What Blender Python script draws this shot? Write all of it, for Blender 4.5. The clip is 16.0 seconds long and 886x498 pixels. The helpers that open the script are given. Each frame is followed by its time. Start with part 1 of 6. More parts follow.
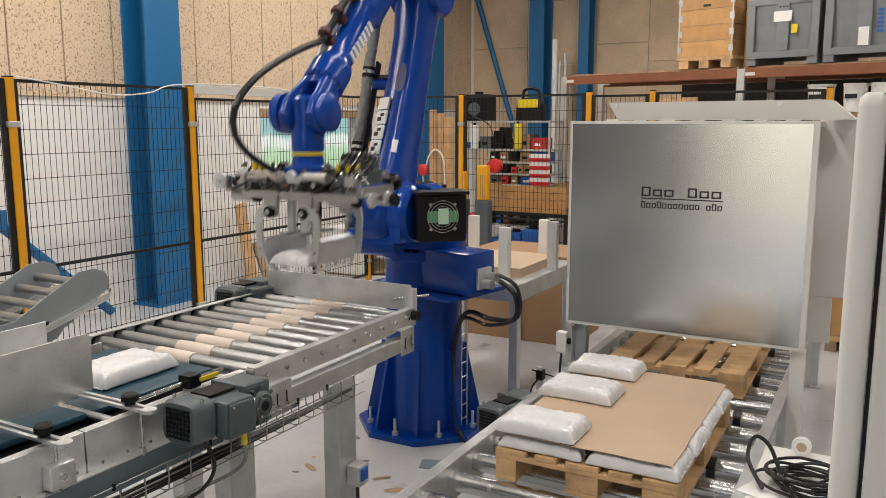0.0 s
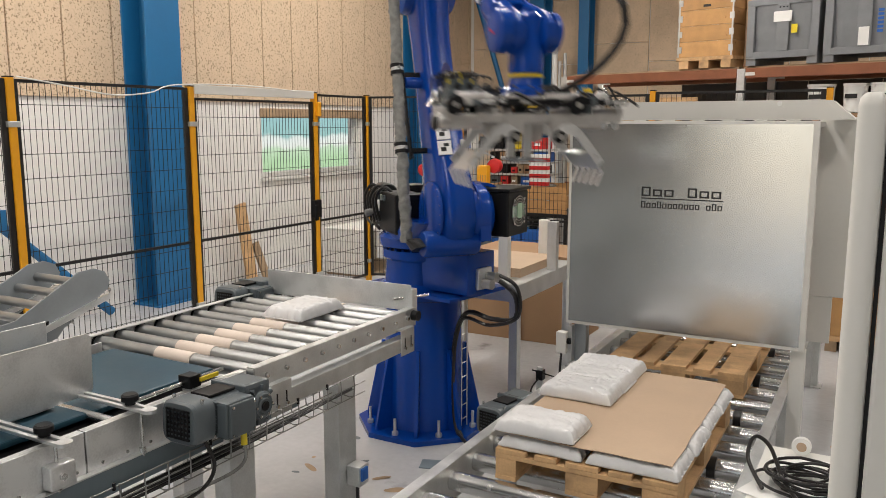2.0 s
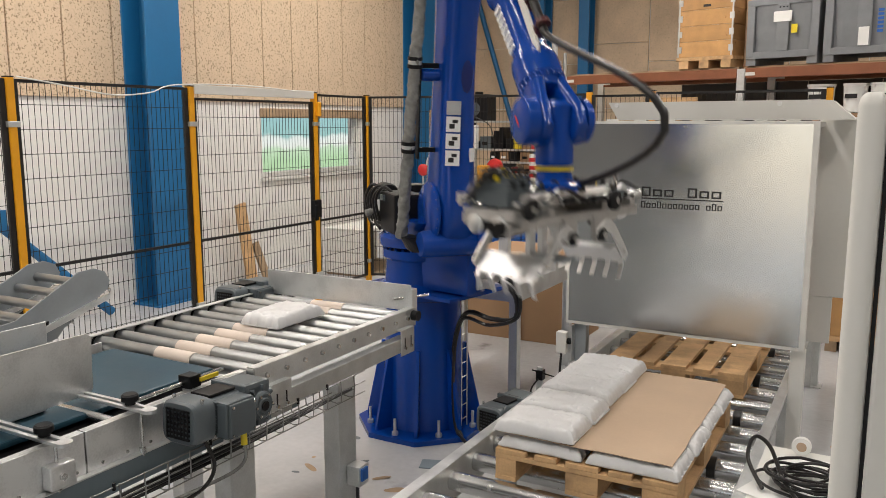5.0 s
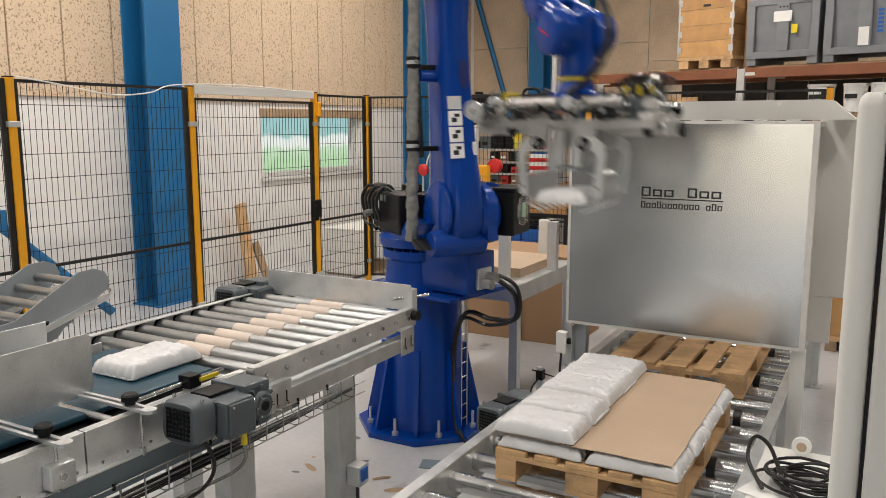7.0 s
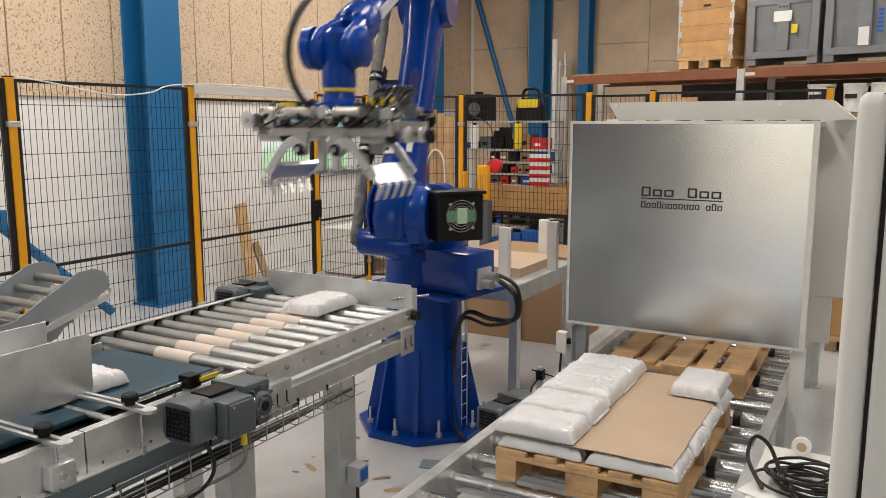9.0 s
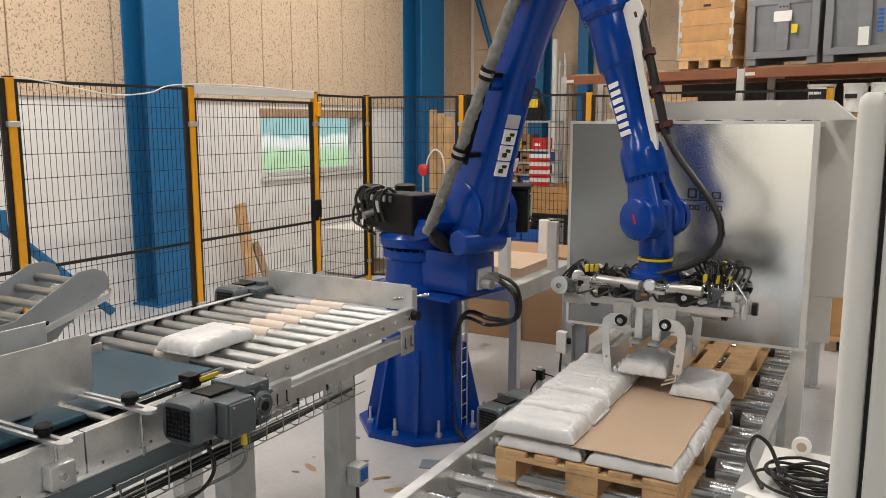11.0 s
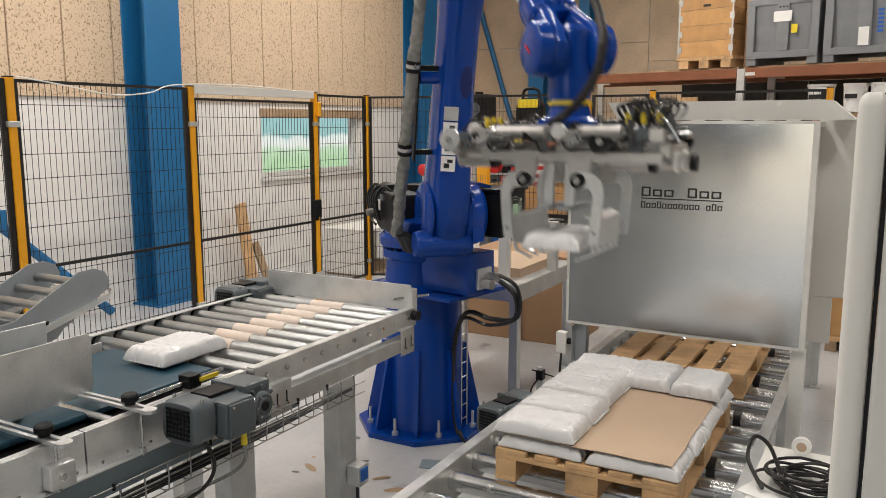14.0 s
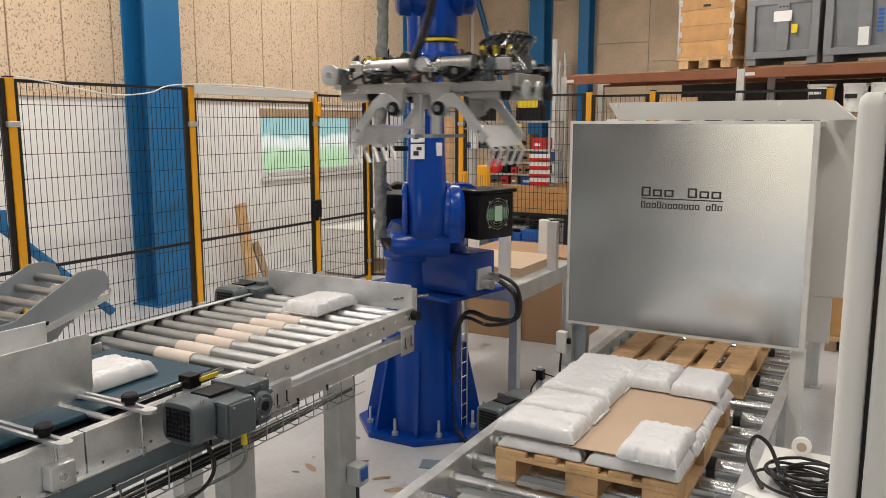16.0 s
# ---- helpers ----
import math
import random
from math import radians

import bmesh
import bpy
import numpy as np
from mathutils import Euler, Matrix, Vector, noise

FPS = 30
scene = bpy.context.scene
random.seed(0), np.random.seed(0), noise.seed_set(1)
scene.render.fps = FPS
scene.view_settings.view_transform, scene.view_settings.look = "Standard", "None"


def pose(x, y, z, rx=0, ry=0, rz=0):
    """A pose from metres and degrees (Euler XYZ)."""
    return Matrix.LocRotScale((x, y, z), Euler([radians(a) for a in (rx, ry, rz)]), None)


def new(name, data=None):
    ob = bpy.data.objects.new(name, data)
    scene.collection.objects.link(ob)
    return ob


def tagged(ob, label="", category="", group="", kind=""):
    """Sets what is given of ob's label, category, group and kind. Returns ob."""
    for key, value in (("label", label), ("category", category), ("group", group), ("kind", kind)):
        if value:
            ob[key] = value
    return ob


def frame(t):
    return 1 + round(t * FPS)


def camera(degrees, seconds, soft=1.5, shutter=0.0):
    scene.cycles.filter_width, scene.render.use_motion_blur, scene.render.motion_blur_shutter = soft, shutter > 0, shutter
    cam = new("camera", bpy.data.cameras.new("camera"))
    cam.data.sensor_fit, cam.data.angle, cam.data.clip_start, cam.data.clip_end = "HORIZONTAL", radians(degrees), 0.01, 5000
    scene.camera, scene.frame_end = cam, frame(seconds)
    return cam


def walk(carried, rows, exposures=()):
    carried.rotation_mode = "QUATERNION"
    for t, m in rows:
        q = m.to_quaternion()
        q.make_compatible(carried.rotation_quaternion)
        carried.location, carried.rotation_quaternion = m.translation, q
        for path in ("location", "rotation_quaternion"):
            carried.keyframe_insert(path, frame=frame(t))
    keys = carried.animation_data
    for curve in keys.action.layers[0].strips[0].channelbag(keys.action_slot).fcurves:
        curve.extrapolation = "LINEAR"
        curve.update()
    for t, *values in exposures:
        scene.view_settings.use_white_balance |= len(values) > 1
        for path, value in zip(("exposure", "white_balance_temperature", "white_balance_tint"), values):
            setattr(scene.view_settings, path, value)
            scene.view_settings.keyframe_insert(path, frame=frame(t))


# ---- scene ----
# The camera stands still on a raised stand.
cam = camera(57.7, 16.0, soft=0.5, shutter=0.3)
EYE = pose(1.4445, -3.0793, 2.122, 81.11, 0, 29.05)
walk(cam, [(0.0, EYE), (16.0, EYE)], exposures=[(0.0, 0.0), (16.0, 0.0)])

# ---- light ----
world = bpy.data.worlds.new("sky")
scene.world = world
world.use_nodes = True
_n = world.node_tree.nodes
_sky = _n.new("ShaderNodeTexSky")
_sky.sky_type, _sky.sun_disc = "NISHITA", False
_sky.sun_elevation, _sky.sun_rotation = radians(38), radians(200)
world.node_tree.links.new(_sky.outputs[0], _n["Background"].inputs[0])
_n["Background"].inputs[1].default_value = 0.12


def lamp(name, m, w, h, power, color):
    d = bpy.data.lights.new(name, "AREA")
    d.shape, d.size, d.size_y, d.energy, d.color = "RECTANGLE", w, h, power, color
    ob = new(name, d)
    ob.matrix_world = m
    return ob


# added fill: unseen strip lamps under the ceiling, and daylight at an assumed gate
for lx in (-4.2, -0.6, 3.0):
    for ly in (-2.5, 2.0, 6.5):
        # power set per lamp to lift the darker parts of the hall
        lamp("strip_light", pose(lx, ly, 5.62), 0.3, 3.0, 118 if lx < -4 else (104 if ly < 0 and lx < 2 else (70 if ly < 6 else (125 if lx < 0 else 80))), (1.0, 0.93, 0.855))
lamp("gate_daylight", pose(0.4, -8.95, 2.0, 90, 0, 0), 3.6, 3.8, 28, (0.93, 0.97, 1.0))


# ---- materials ----
def material(name, color, rough=0.5, metal=0.0, var=0.12, scale=6.0, fine=0.25, bump=0.1, coat=0.0, spot=None, rand=0.0, spec=0.5):
    m = bpy.data.materials.new(name)
    m.use_nodes = True
    nt = m.node_tree
    b = nt.nodes["Principled BSDF"]
    tc = nt.nodes.new("ShaderNodeTexCoord")
    n1 = nt.nodes.new("ShaderNodeTexNoise")
    n1.inputs["Scale"].default_value, n1.inputs["Detail"].default_value = scale, 5
    n2 = nt.nodes.new("ShaderNodeTexNoise")
    n2.inputs["Scale"].default_value, n2.inputs["Detail"].default_value = scale * 14, 3
    for n in (n1, n2):
        nt.links.new(tc.outputs["Object"], n.inputs["Vector"])
    mix = nt.nodes.new("ShaderNodeMath")
    mix.operation = "MULTIPLY_ADD"
    nt.links.new(n2.outputs[0], mix.inputs[0])
    mix.inputs[1].default_value = fine
    nt.links.new(n1.outputs[0], mix.inputs[2])
    ramp = nt.nodes.new("ShaderNodeValToRGB")
    e = ramp.color_ramp.elements
    e[0].position, e[1].position = 0.3, 0.85
    e[0].color = (*[max(0, c * (1 - var)) for c in color], 1)
    e[1].color = (*[min(1, c * (1 + var)) for c in color], 1)
    nt.links.new(mix.outputs[0], ramp.inputs[0])
    out = ramp.outputs[0]
    if spot:
        n3 = nt.nodes.new("ShaderNodeTexNoise")
        n3.inputs["Scale"].default_value, n3.inputs["Detail"].default_value = spot[1], 6
        nt.links.new(tc.outputs["Object"], n3.inputs["Vector"])
        r3 = nt.nodes.new("ShaderNodeValToRGB")
        r3.color_ramp.elements[0].position, r3.color_ramp.elements[1].position = spot[2], spot[2] + spot[3]
        nt.links.new(n3.outputs[0], r3.inputs[0])
        mx = nt.nodes.new("ShaderNodeMixRGB")
        mx.inputs[2].default_value = (*spot[0], 1)
        nt.links.new(r3.outputs[0], mx.inputs[0])
        nt.links.new(out, mx.inputs[1])
        out = mx.outputs[0]
    if rand:
        oi = nt.nodes.new("ShaderNodeObjectInfo")
        hs = nt.nodes.new("ShaderNodeHueSaturation")
        mr = nt.nodes.new("ShaderNodeMapRange")
        mr.inputs[3].default_value, mr.inputs[4].default_value = 1 - rand, 1 + rand
        nt.links.new(oi.outputs["Random"], mr.inputs[0])
        nt.links.new(mr.outputs[0], hs.inputs["Value"])
        nt.links.new(out, hs.inputs["Color"])
        out = hs.outputs[0]
    nt.links.new(out, b.inputs["Base Color"])
    rr = nt.nodes.new("ShaderNodeMapRange")
    rr.inputs[3].default_value, rr.inputs[4].default_value = max(0.02, rough - 0.1), min(1, rough + 0.1)
    nt.links.new(mix.outputs[0], rr.inputs[0])
    nt.links.new(rr.outputs[0], b.inputs["Roughness"])
    b.inputs["Metallic"].default_value = metal
    b.inputs["Coat Weight"].default_value = coat
    b.inputs["Specular IOR Level"].default_value = spec
    if bump:
        bp = nt.nodes.new("ShaderNodeBump")
        bp.inputs["Strength"].default_value, bp.inputs["Distance"].default_value = bump, 0.004
        nt.links.new(mix.outputs[0], bp.inputs["Height"])
        nt.links.new(bp.outputs[0], b.inputs["Normal"])
    return m


def crinkle(m, scale, strength):
    """Sharp creases by ridged noise over what the material has."""
    nt = m.node_tree
    b = nt.nodes["Principled BSDF"]
    tc = nt.nodes.new("ShaderNodeTexCoord")
    n = nt.nodes.new("ShaderNodeTexNoise")
    n.noise_type = "RIDGED_MULTIFRACTAL"
    n.inputs["Scale"].default_value, n.inputs["Detail"].default_value = scale, 3
    bp = nt.nodes.new("ShaderNodeBump")
    bp.inputs["Strength"].default_value, bp.inputs["Distance"].default_value = strength, 0.005
    nt.links.new(tc.outputs["Object"], n.inputs["Vector"])
    nt.links.new(n.outputs[0], bp.inputs["Height"])
    old = b.inputs["Normal"].links
    if old:
        nt.links.new(old[0].from_socket, bp.inputs["Normal"])
    nt.links.new(bp.outputs[0], b.inputs["Normal"])
    return m


def streaks(m, low, high):
    """Brushed look: roughness drawn out in fine upright lines and broad clouds."""
    nt = m.node_tree
    b = nt.nodes["Principled BSDF"]
    tc, mp = nt.nodes.new("ShaderNodeTexCoord"), nt.nodes.new("ShaderNodeMapping")
    mp.inputs["Scale"].default_value = (300, 1, 1.2)
    n, c = nt.nodes.new("ShaderNodeTexNoise"), nt.nodes.new("ShaderNodeTexNoise")
    n.inputs["Scale"].default_value, c.inputs["Scale"].default_value = 1.5, 1.8
    ad, mr = nt.nodes.new("ShaderNodeMath"), nt.nodes.new("ShaderNodeMapRange")
    nt.links.new(tc.outputs["Object"], mp.inputs[0])
    nt.links.new(mp.outputs[0], n.inputs["Vector"])
    nt.links.new(tc.outputs["Object"], c.inputs["Vector"])
    nt.links.new(n.outputs[0], ad.inputs[0])
    nt.links.new(c.outputs[0], ad.inputs[1])
    mr.inputs[1].default_value, mr.inputs[2].default_value = 0.6, 1.4
    mr.inputs[3].default_value, mr.inputs[4].default_value = low, high
    nt.links.new(ad.outputs[0], mr.inputs[0])
    nt.links.new(mr.outputs[0], b.inputs["Roughness"])
    return m


ROBOT_BLUE = material("robot_blue_paint", (0.002, 0.046, 0.295), 0.17, var=0.1, scale=3, coat=0.0, bump=0.02, spec=0.35)
STEEL_BLUE = material("column_blue_paint", (0.010, 0.135, 0.32), 0.45, var=0.12, scale=2)
GALV = material("galvanised_sheet", (0.64, 0.65, 0.65), 0.34, 0.9, var=0.2, scale=9, fine=0.5, bump=0.03)
RAIL = material("galvanised_rail", (0.56, 0.57, 0.565), 0.40, 0.8, var=0.18, scale=8, fine=0.4, bump=0.05)
GREYPAINT = material("grey_steel_plate", (0.32, 0.35, 0.37), 0.42, 0.4, var=0.1)
FASCIA = material("blue_grey_steel_fascia", (0.17, 0.215, 0.245), 0.4, 0.3, var=0.12, scale=3)
ALU = material("cast_aluminium", (0.50, 0.49, 0.475), 0.33, 0.85, var=0.15, scale=20)
CHROME = material("bright_zinc_roller", (0.55, 0.555, 0.545), 0.22, 1.0, var=0.08, scale=12, bump=0.02)
JAWSTEEL = material("bright_bent_sheet", (0.78, 0.785, 0.79), 0.3, 0.9, var=0.08, scale=12, bump=0.02)
ROLLER = material("dull_steel_roller", (0.36, 0.37, 0.37), 0.33, 0.9, var=0.12, scale=12, bump=0.03)
SLEEVE = material("beige_roller_tape", (0.70, 0.60, 0.52), 0.6, var=0.06)
BLACK = material("black_plastic", (0.006, 0.006, 0.007), 0.42, var=0.3, bump=0.08, spec=0.22)
RUBBER = material("black_rubber_hose", (0.009, 0.008, 0.008), 0.31, var=0.3, bump=0.1)
GREYHOSE = crinkle(material("grey_fabric_sleeve", (0.20, 0.20, 0.19), 0.8, var=0.35, scale=30, bump=0.6), 28, 0.8)
MOTORGREY = material("grey_motor_casting", (0.085, 0.102, 0.112), 0.38, 0.1, var=0.15)
YELLOW = material("yellow_post_paint", (0.80, 0.36, 0.012), 0.4, var=0.08)
MESHBLACK = material("black_mesh_wire", (0.008, 0.007, 0.007), 0.45, var=0.2, bump=0)
WHITEPAINT = material("white_painted_steel", (0.74, 0.73, 0.69), 0.42, var=0.04, scale=3, bump=0.03)
BELT = material("dark_petrol_belt", (0.011, 0.050, 0.078), 0.38, var=0.15)
FLOORM = material("sealed_concrete_floor", (0.49, 0.495, 0.505), 0.17, var=0.13, scale=1.6, fine=0.35, bump=0.03, spot=((0.2, 0.19, 0.18), 2.3, 0.66, 0.12))
CEMENT = material("wood_wool_cement_panel", (0.62, 0.48, 0.34), 0.9, var=0.13, scale=3.5, fine=0.7, bump=0.5, spot=((0.30, 0.21, 0.13), 46, 0.54, 0.13))
CEMENTBOARD = material("smooth_cement_board", (0.60, 0.46, 0.32), 0.85, var=0.22, scale=1.7, fine=0.35, bump=0.2, spot=((0.40, 0.30, 0.21), 30, 0.58, 0.25))
BRICK = material("white_painted_blocks", (0.76, 0.74, 0.71), 0.75, var=0.05, scale=5, rand=0.03)
MORTAR = material("white_painted_blocks_wall", (0.80, 0.78, 0.75), 0.8, var=0.05, scale=2, fine=0.5, bump=0.2)
WOOD = material("pallet_wood", (0.51, 0.325, 0.165), 0.75, var=0.3, scale=7, fine=0.4, bump=0.3, rand=0.18, spot=((0.30, 0.19, 0.10), 5, 0.58, 0.2))
WOODDARK = material("weathered_wood", (0.34, 0.24, 0.15), 0.8, var=0.3, scale=7, bump=0.3, rand=0.2)
PINE = material("pine_board", (0.50, 0.28, 0.11), 0.6, var=0.2, scale=6, bump=0.15, rand=0.12, spot=((0.36, 0.17, 0.06), 9, 0.67, 0.04))
CARD = material("kraft_cardboard", (0.50, 0.37, 0.26), 0.75, var=0.06, scale=4, fine=0.3)
BROWNBOX = material("brown_carton", (0.33, 0.20, 0.11), 0.8, var=0.08, scale=4)
BAGM = crinkle(material("white_poly_bag", (0.70, 0.70, 0.705), 0.33, var=0.06, scale=7, bump=0.08, coat=0.15), 9, 0.45)
# For surfaces out of view; grey set for bounced light and panel reflections.
HALLGREY = material("unseen_hall_grey", (0.28, 0.28, 0.28), 0.6, var=0.1, scale=2)
BRUSHED = streaks(material("brushed_galvanised_panel", (0.53, 0.54, 0.545), 0.27, 1.0, var=0.07, scale=2.5, fine=0.5, bump=0.0), 0.19, 0.25)
RACKSHADE = material("rack_shade_sheet", (0.05, 0.045, 0.04), 0.6, var=0.3, scale=2)
ORANGE = material("orange_rack_beam", (0.23, 0.08, 0.035), 0.5, var=0.2)
BIN = material("grey_plastic_bin", (0.20, 0.21, 0.225), 0.5, var=0.1)
RED = material("red_plastic", (0.55, 0.02, 0.02), 0.4)
PAPER = material("white_paper", (0.82, 0.82, 0.80), 0.6, var=0.03)
GREEN = material("green_label", (0.10, 0.34, 0.17), 0.5)
SIGNBLACK = material("black_print", (0.01, 0.01, 0.01), 0.5, var=0, bump=0)
SIGNWHITE = material("white_print", (0.85, 0.85, 0.85), 0.4, var=0, bump=0)
YELLOWCABLE = material("yellow_cable", (0.72, 0.55, 0.02), 0.45)
BRIGHTBLUE = material("bright_blue_plastic", (0.02, 0.12, 0.45), 0.45)


# ---- mesh helpers ----
def part(name, bm, mat, parent=None, label="", m=None, smooth=False):
    me = bpy.data.meshes.new(name)
    bm.to_mesh(me)
    bm.free()
    me.materials.append(mat)
    if smooth:
        for p in me.polygons:
            p.use_smooth = True
        me.set_sharp_from_angle(angle=radians(38))
    ob = new(name, me)
    if parent:
        ob.parent = parent
    if m is not None:
        ob.matrix_basis = m
    return tagged(ob, label) if label else ob


def thing(name, label, category, m=None, group="", kind=""):
    ob = new(name)
    ob.empty_display_size = 0.1
    if m is not None:
        ob.matrix_basis = m
    return tagged(ob, label, category, group, kind)


def box(bm, x0, x1, y0, y1, z0, z1, bevel=0.0, m=None):
    r = bmesh.ops.create_cube(bm, size=1.0)
    vs = r["verts"]
    for v in vs:
        v.co = Vector(((x0 + x1) / 2 + v.co.x * (x1 - x0), (y0 + y1) / 2 + v.co.y * (y1 - y0), (z0 + z1) / 2 + v.co.z * (z1 - z0)))
    if bevel:
        es = list({e for v in vs for e in v.link_edges})
        rb = bmesh.ops.bevel(bm, geom=es, offset=bevel, segments=2, profile=0.6, affect="EDGES")
        vs = list({v for f in rb["faces"] for v in f.verts} | {v for v in vs if v.is_valid})
    if m is not None:
        bmesh.ops.transform(bm, matrix=m, verts=vs)
    return bm


def cyl(bm, a, b, r, r2=None, seg=20, cap=True):
    a, b = Vector(a), Vector(b)
    d = b - a
    m = Matrix.Translation((a + b) / 2) @ d.to_track_quat("Z", "Y").to_matrix().to_4x4()
    bmesh.ops.create_cone(bm, cap_ends=cap, segments=seg, radius1=r, radius2=r if r2 is None else r2, depth=d.length, matrix=m)
    return bm


def ball(bm, c, r, sx=1, sy=1, sz=1, seg=16):
    bmesh.ops.create_uvsphere(bm, u_segments=seg, v_segments=seg // 2 + 2, radius=r, matrix=Matrix.Translation(c) @ Matrix.Diagonal((sx, sy, sz, 1)))
    return bm


def lathe(bm, prof, axis="z", seg=28, m=None):
    """prof: (radius, height) from bottom to top."""
    rings = []
    for r, h in prof:
        ring = []
        for i in range(seg):
            a = 2 * math.pi * i / seg
            c, s = r * math.cos(a), r * math.sin(a)
            p = {"z": (c, s, h), "y": (c, h, -s), "x": (h, c, s)}[axis]
            p = Vector(p)
            ring.append(bm.verts.new(m @ p if m is not None else p))
        rings.append(ring)
    for a, b in zip(rings, rings[1:]):
        for i in range(seg):
            bm.faces.new((a[i], a[(i + 1) % seg], b[(i + 1) % seg], b[i]))
    bm.faces.new(list(reversed(rings[0])))
    bm.faces.new(rings[-1])
    return bm


def loft(bm, secs, n=20, pw=3.0):
    """secs: (origin, u, v, hu, hv): rounded-rectangle sections joined in order."""
    rings = []
    for o, u, v, hu, hv in secs:
        o, u, v = Vector(o), Vector(u), Vector(v)
        ring = []
        for i in range(n):
            a = 2 * math.pi * (i + 0.5) / n
            c, s = math.cos(a), math.sin(a)
            k = 2.0 / pw
            ring.append(bm.verts.new(o + u * hu * math.copysign(abs(c) ** k, c) + v * hv * math.copysign(abs(s) ** k, s)))
        rings.append(ring)
    for a, b in zip(rings, rings[1:]):
        for i in range(n):
            bm.faces.new((a[i], a[(i + 1) % n], b[(i + 1) % n], b[i]))
    bm.faces.new(list(reversed(rings[0])))
    bm.faces.new(rings[-1])
    bmesh.ops.recalc_face_normals(bm, faces=bm.faces)
    return bm


def tube(bm, pts, r, seg=8, steps=6):
    """A round tube along a smooth line through pts."""
    P = [Vector(p) for p in pts]
    line = []
    for i in range(len(P) - 1):
        p0, p1, p2, p3 = P[max(i - 1, 0)], P[i], P[i + 1], P[min(i + 2, len(P) - 1)]
        for k in range(steps):
            t = k / steps
            line.append(0.5 * ((2 * p1) + (p2 - p0) * t + (2 * p0 - 5 * p1 + 4 * p2 - p3) * t * t + (3 * p1 - p0 - 3 * p2 + p3) * t ** 3))
    line.append(P[-1])
    rings, up = [], Vector((0.13, 0.21, 0.97))
    for i, p in enumerate(line):
        d = (line[min(i + 1, len(line) - 1)] - line[max(i - 1, 0)]).normalized()
        u = (up - d * up.dot(d))
        u = u.normalized() if u.length > 1e-4 else d.orthogonal().normalized()
        up = u
        w = d.cross(u)
        rings.append([bm.verts.new(p + r * (math.cos(2 * math.pi * k / seg) * u + math.sin(2 * math.pi * k / seg) * w)) for k in range(seg)])
    for a, b in zip(rings, rings[1:]):
        for i in range(seg):
            bm.faces.new((a[i], a[(i + 1) % seg], b[(i + 1) % seg], b[i]))
    bm.faces.new(list(reversed(rings[0])))
    bm.faces.new(rings[-1])
    return bm


def prism(bm, outline, y0, y1, m=None):
    """An outline in x, z pulled along y."""
    a = [bm.verts.new(Vector((x, y0, z))) for x, z in outline]
    b = [bm.verts.new(Vector((x, y1, z))) for x, z in outline]
    n = len(outline)
    for i in range(n):
        bm.faces.new((a[i], a[(i + 1) % n], b[(i + 1) % n], b[i]))
    bm.faces.new(list(reversed(a)))
    bm.faces.new(b)
    bmesh.ops.recalc_face_normals(bm, faces=bm.faces)
    if m is not None:
        bmesh.ops.transform(bm, matrix=m, verts=a + b)
    return bm


def B():
    return bmesh.new()


def bx(*a, bevel=0.0, m=None):
    return box(bmesh.new(), *a, bevel=bevel, m=m)


def cy(*a, **k):
    return cyl(bmesh.new(), *a, **k)




# ---- the hall ----
floor = tagged(part("floor", bx(-6.6, 9, -9.2, 12.2, -0.2, 0.0), FLOORM), "pale sealed concrete floor with scuffs and stains", "floor", kind="structure")
# Ceiling is out of view, kept grey so shadows stay deep.
ceiling = tagged(part("ceiling", bx(-6.6, 9, -9.2, 12.2, 5.9, 6.1), HALLGREY), "unseen hall ceiling, grey to hold down bounced light", "ceiling", kind="structure")

WX = -6.30   # inner face of the window wall
SPLIT = 2.40  # white blocks below, cement panels above


def wall_panels(parent, along, fixed, start, end, widths, z0, z1, face):
    """Upright cement panels standing 3 cm proud with open joints."""
    p, i = start, 0
    while p < end - 0.05:
        w = min(widths[i % len(widths)], end - p)
        if along == "y":
            b = bx(fixed, fixed + 0.03 * face, p + 0.009, p + w - 0.009, z0, z1, bevel=0.004)
        else:
            b = bx(p + 0.009, p + w - 0.009, min(fixed, fixed + 0.03 * face), max(fixed, fixed + 0.03 * face), z0, z1, bevel=0.004)
        part("panel", b, CEMENT, parent)
        p += w
        i += 1


bm = B()
box(bm, WX - 0.3, WX, -9.2, 5.63, 0, 5.9)
box(bm, WX - 0.3, WX, 8.10, 12.2, 0, 5.9)
box(bm, WX - 0.3, WX, 5.63, 8.10, 0, 1.36)
box(bm, WX - 0.3, WX, 5.63, 8.10, 2.31, 5.9)
wall_w = tagged(part("wall_west", bm, MORTAR), "block wall painted white below and bare cement panels above", "wall", kind="structure")
wall_panels(wall_w, "y", WX, -3.0, 12.1, [0.62], SPLIT, 5.85, 1)

NY = 12.0
wall_n = tagged(part("wall_north", bx(-6.3, 9, NY, NY + 0.3, 0, 5.9), MORTAR), "end wall of bare beige cement panels", "wall", kind="structure")
for i in range(10):
    x0 = -6.2 + i * 1.2
    for k, (z0, z1) in enumerate(((0.1, 1.2), (1.2, 2.4), (2.4, 3.6), (3.6, 4.8), (4.8, 5.88))):
        zz = 0.35 if i % 2 else 0.0
        part("panel", bx(x0 + 0.009, x0 + 1.191, NY - 0.03, NY, max(z0 - zz, 0.02), z1 - zz - 0.012, bevel=0.004), CEMENTBOARD, wall_n)
# Added wall out of view, pale so the galvanised sides reflect more light.
tagged(part("wall_east", bx(9, 9.3, -9.2, 12.2, 0, 5.9), MORTAR), "unseen wall, pale to brighten the conveyor steel", "wall", kind="structure")
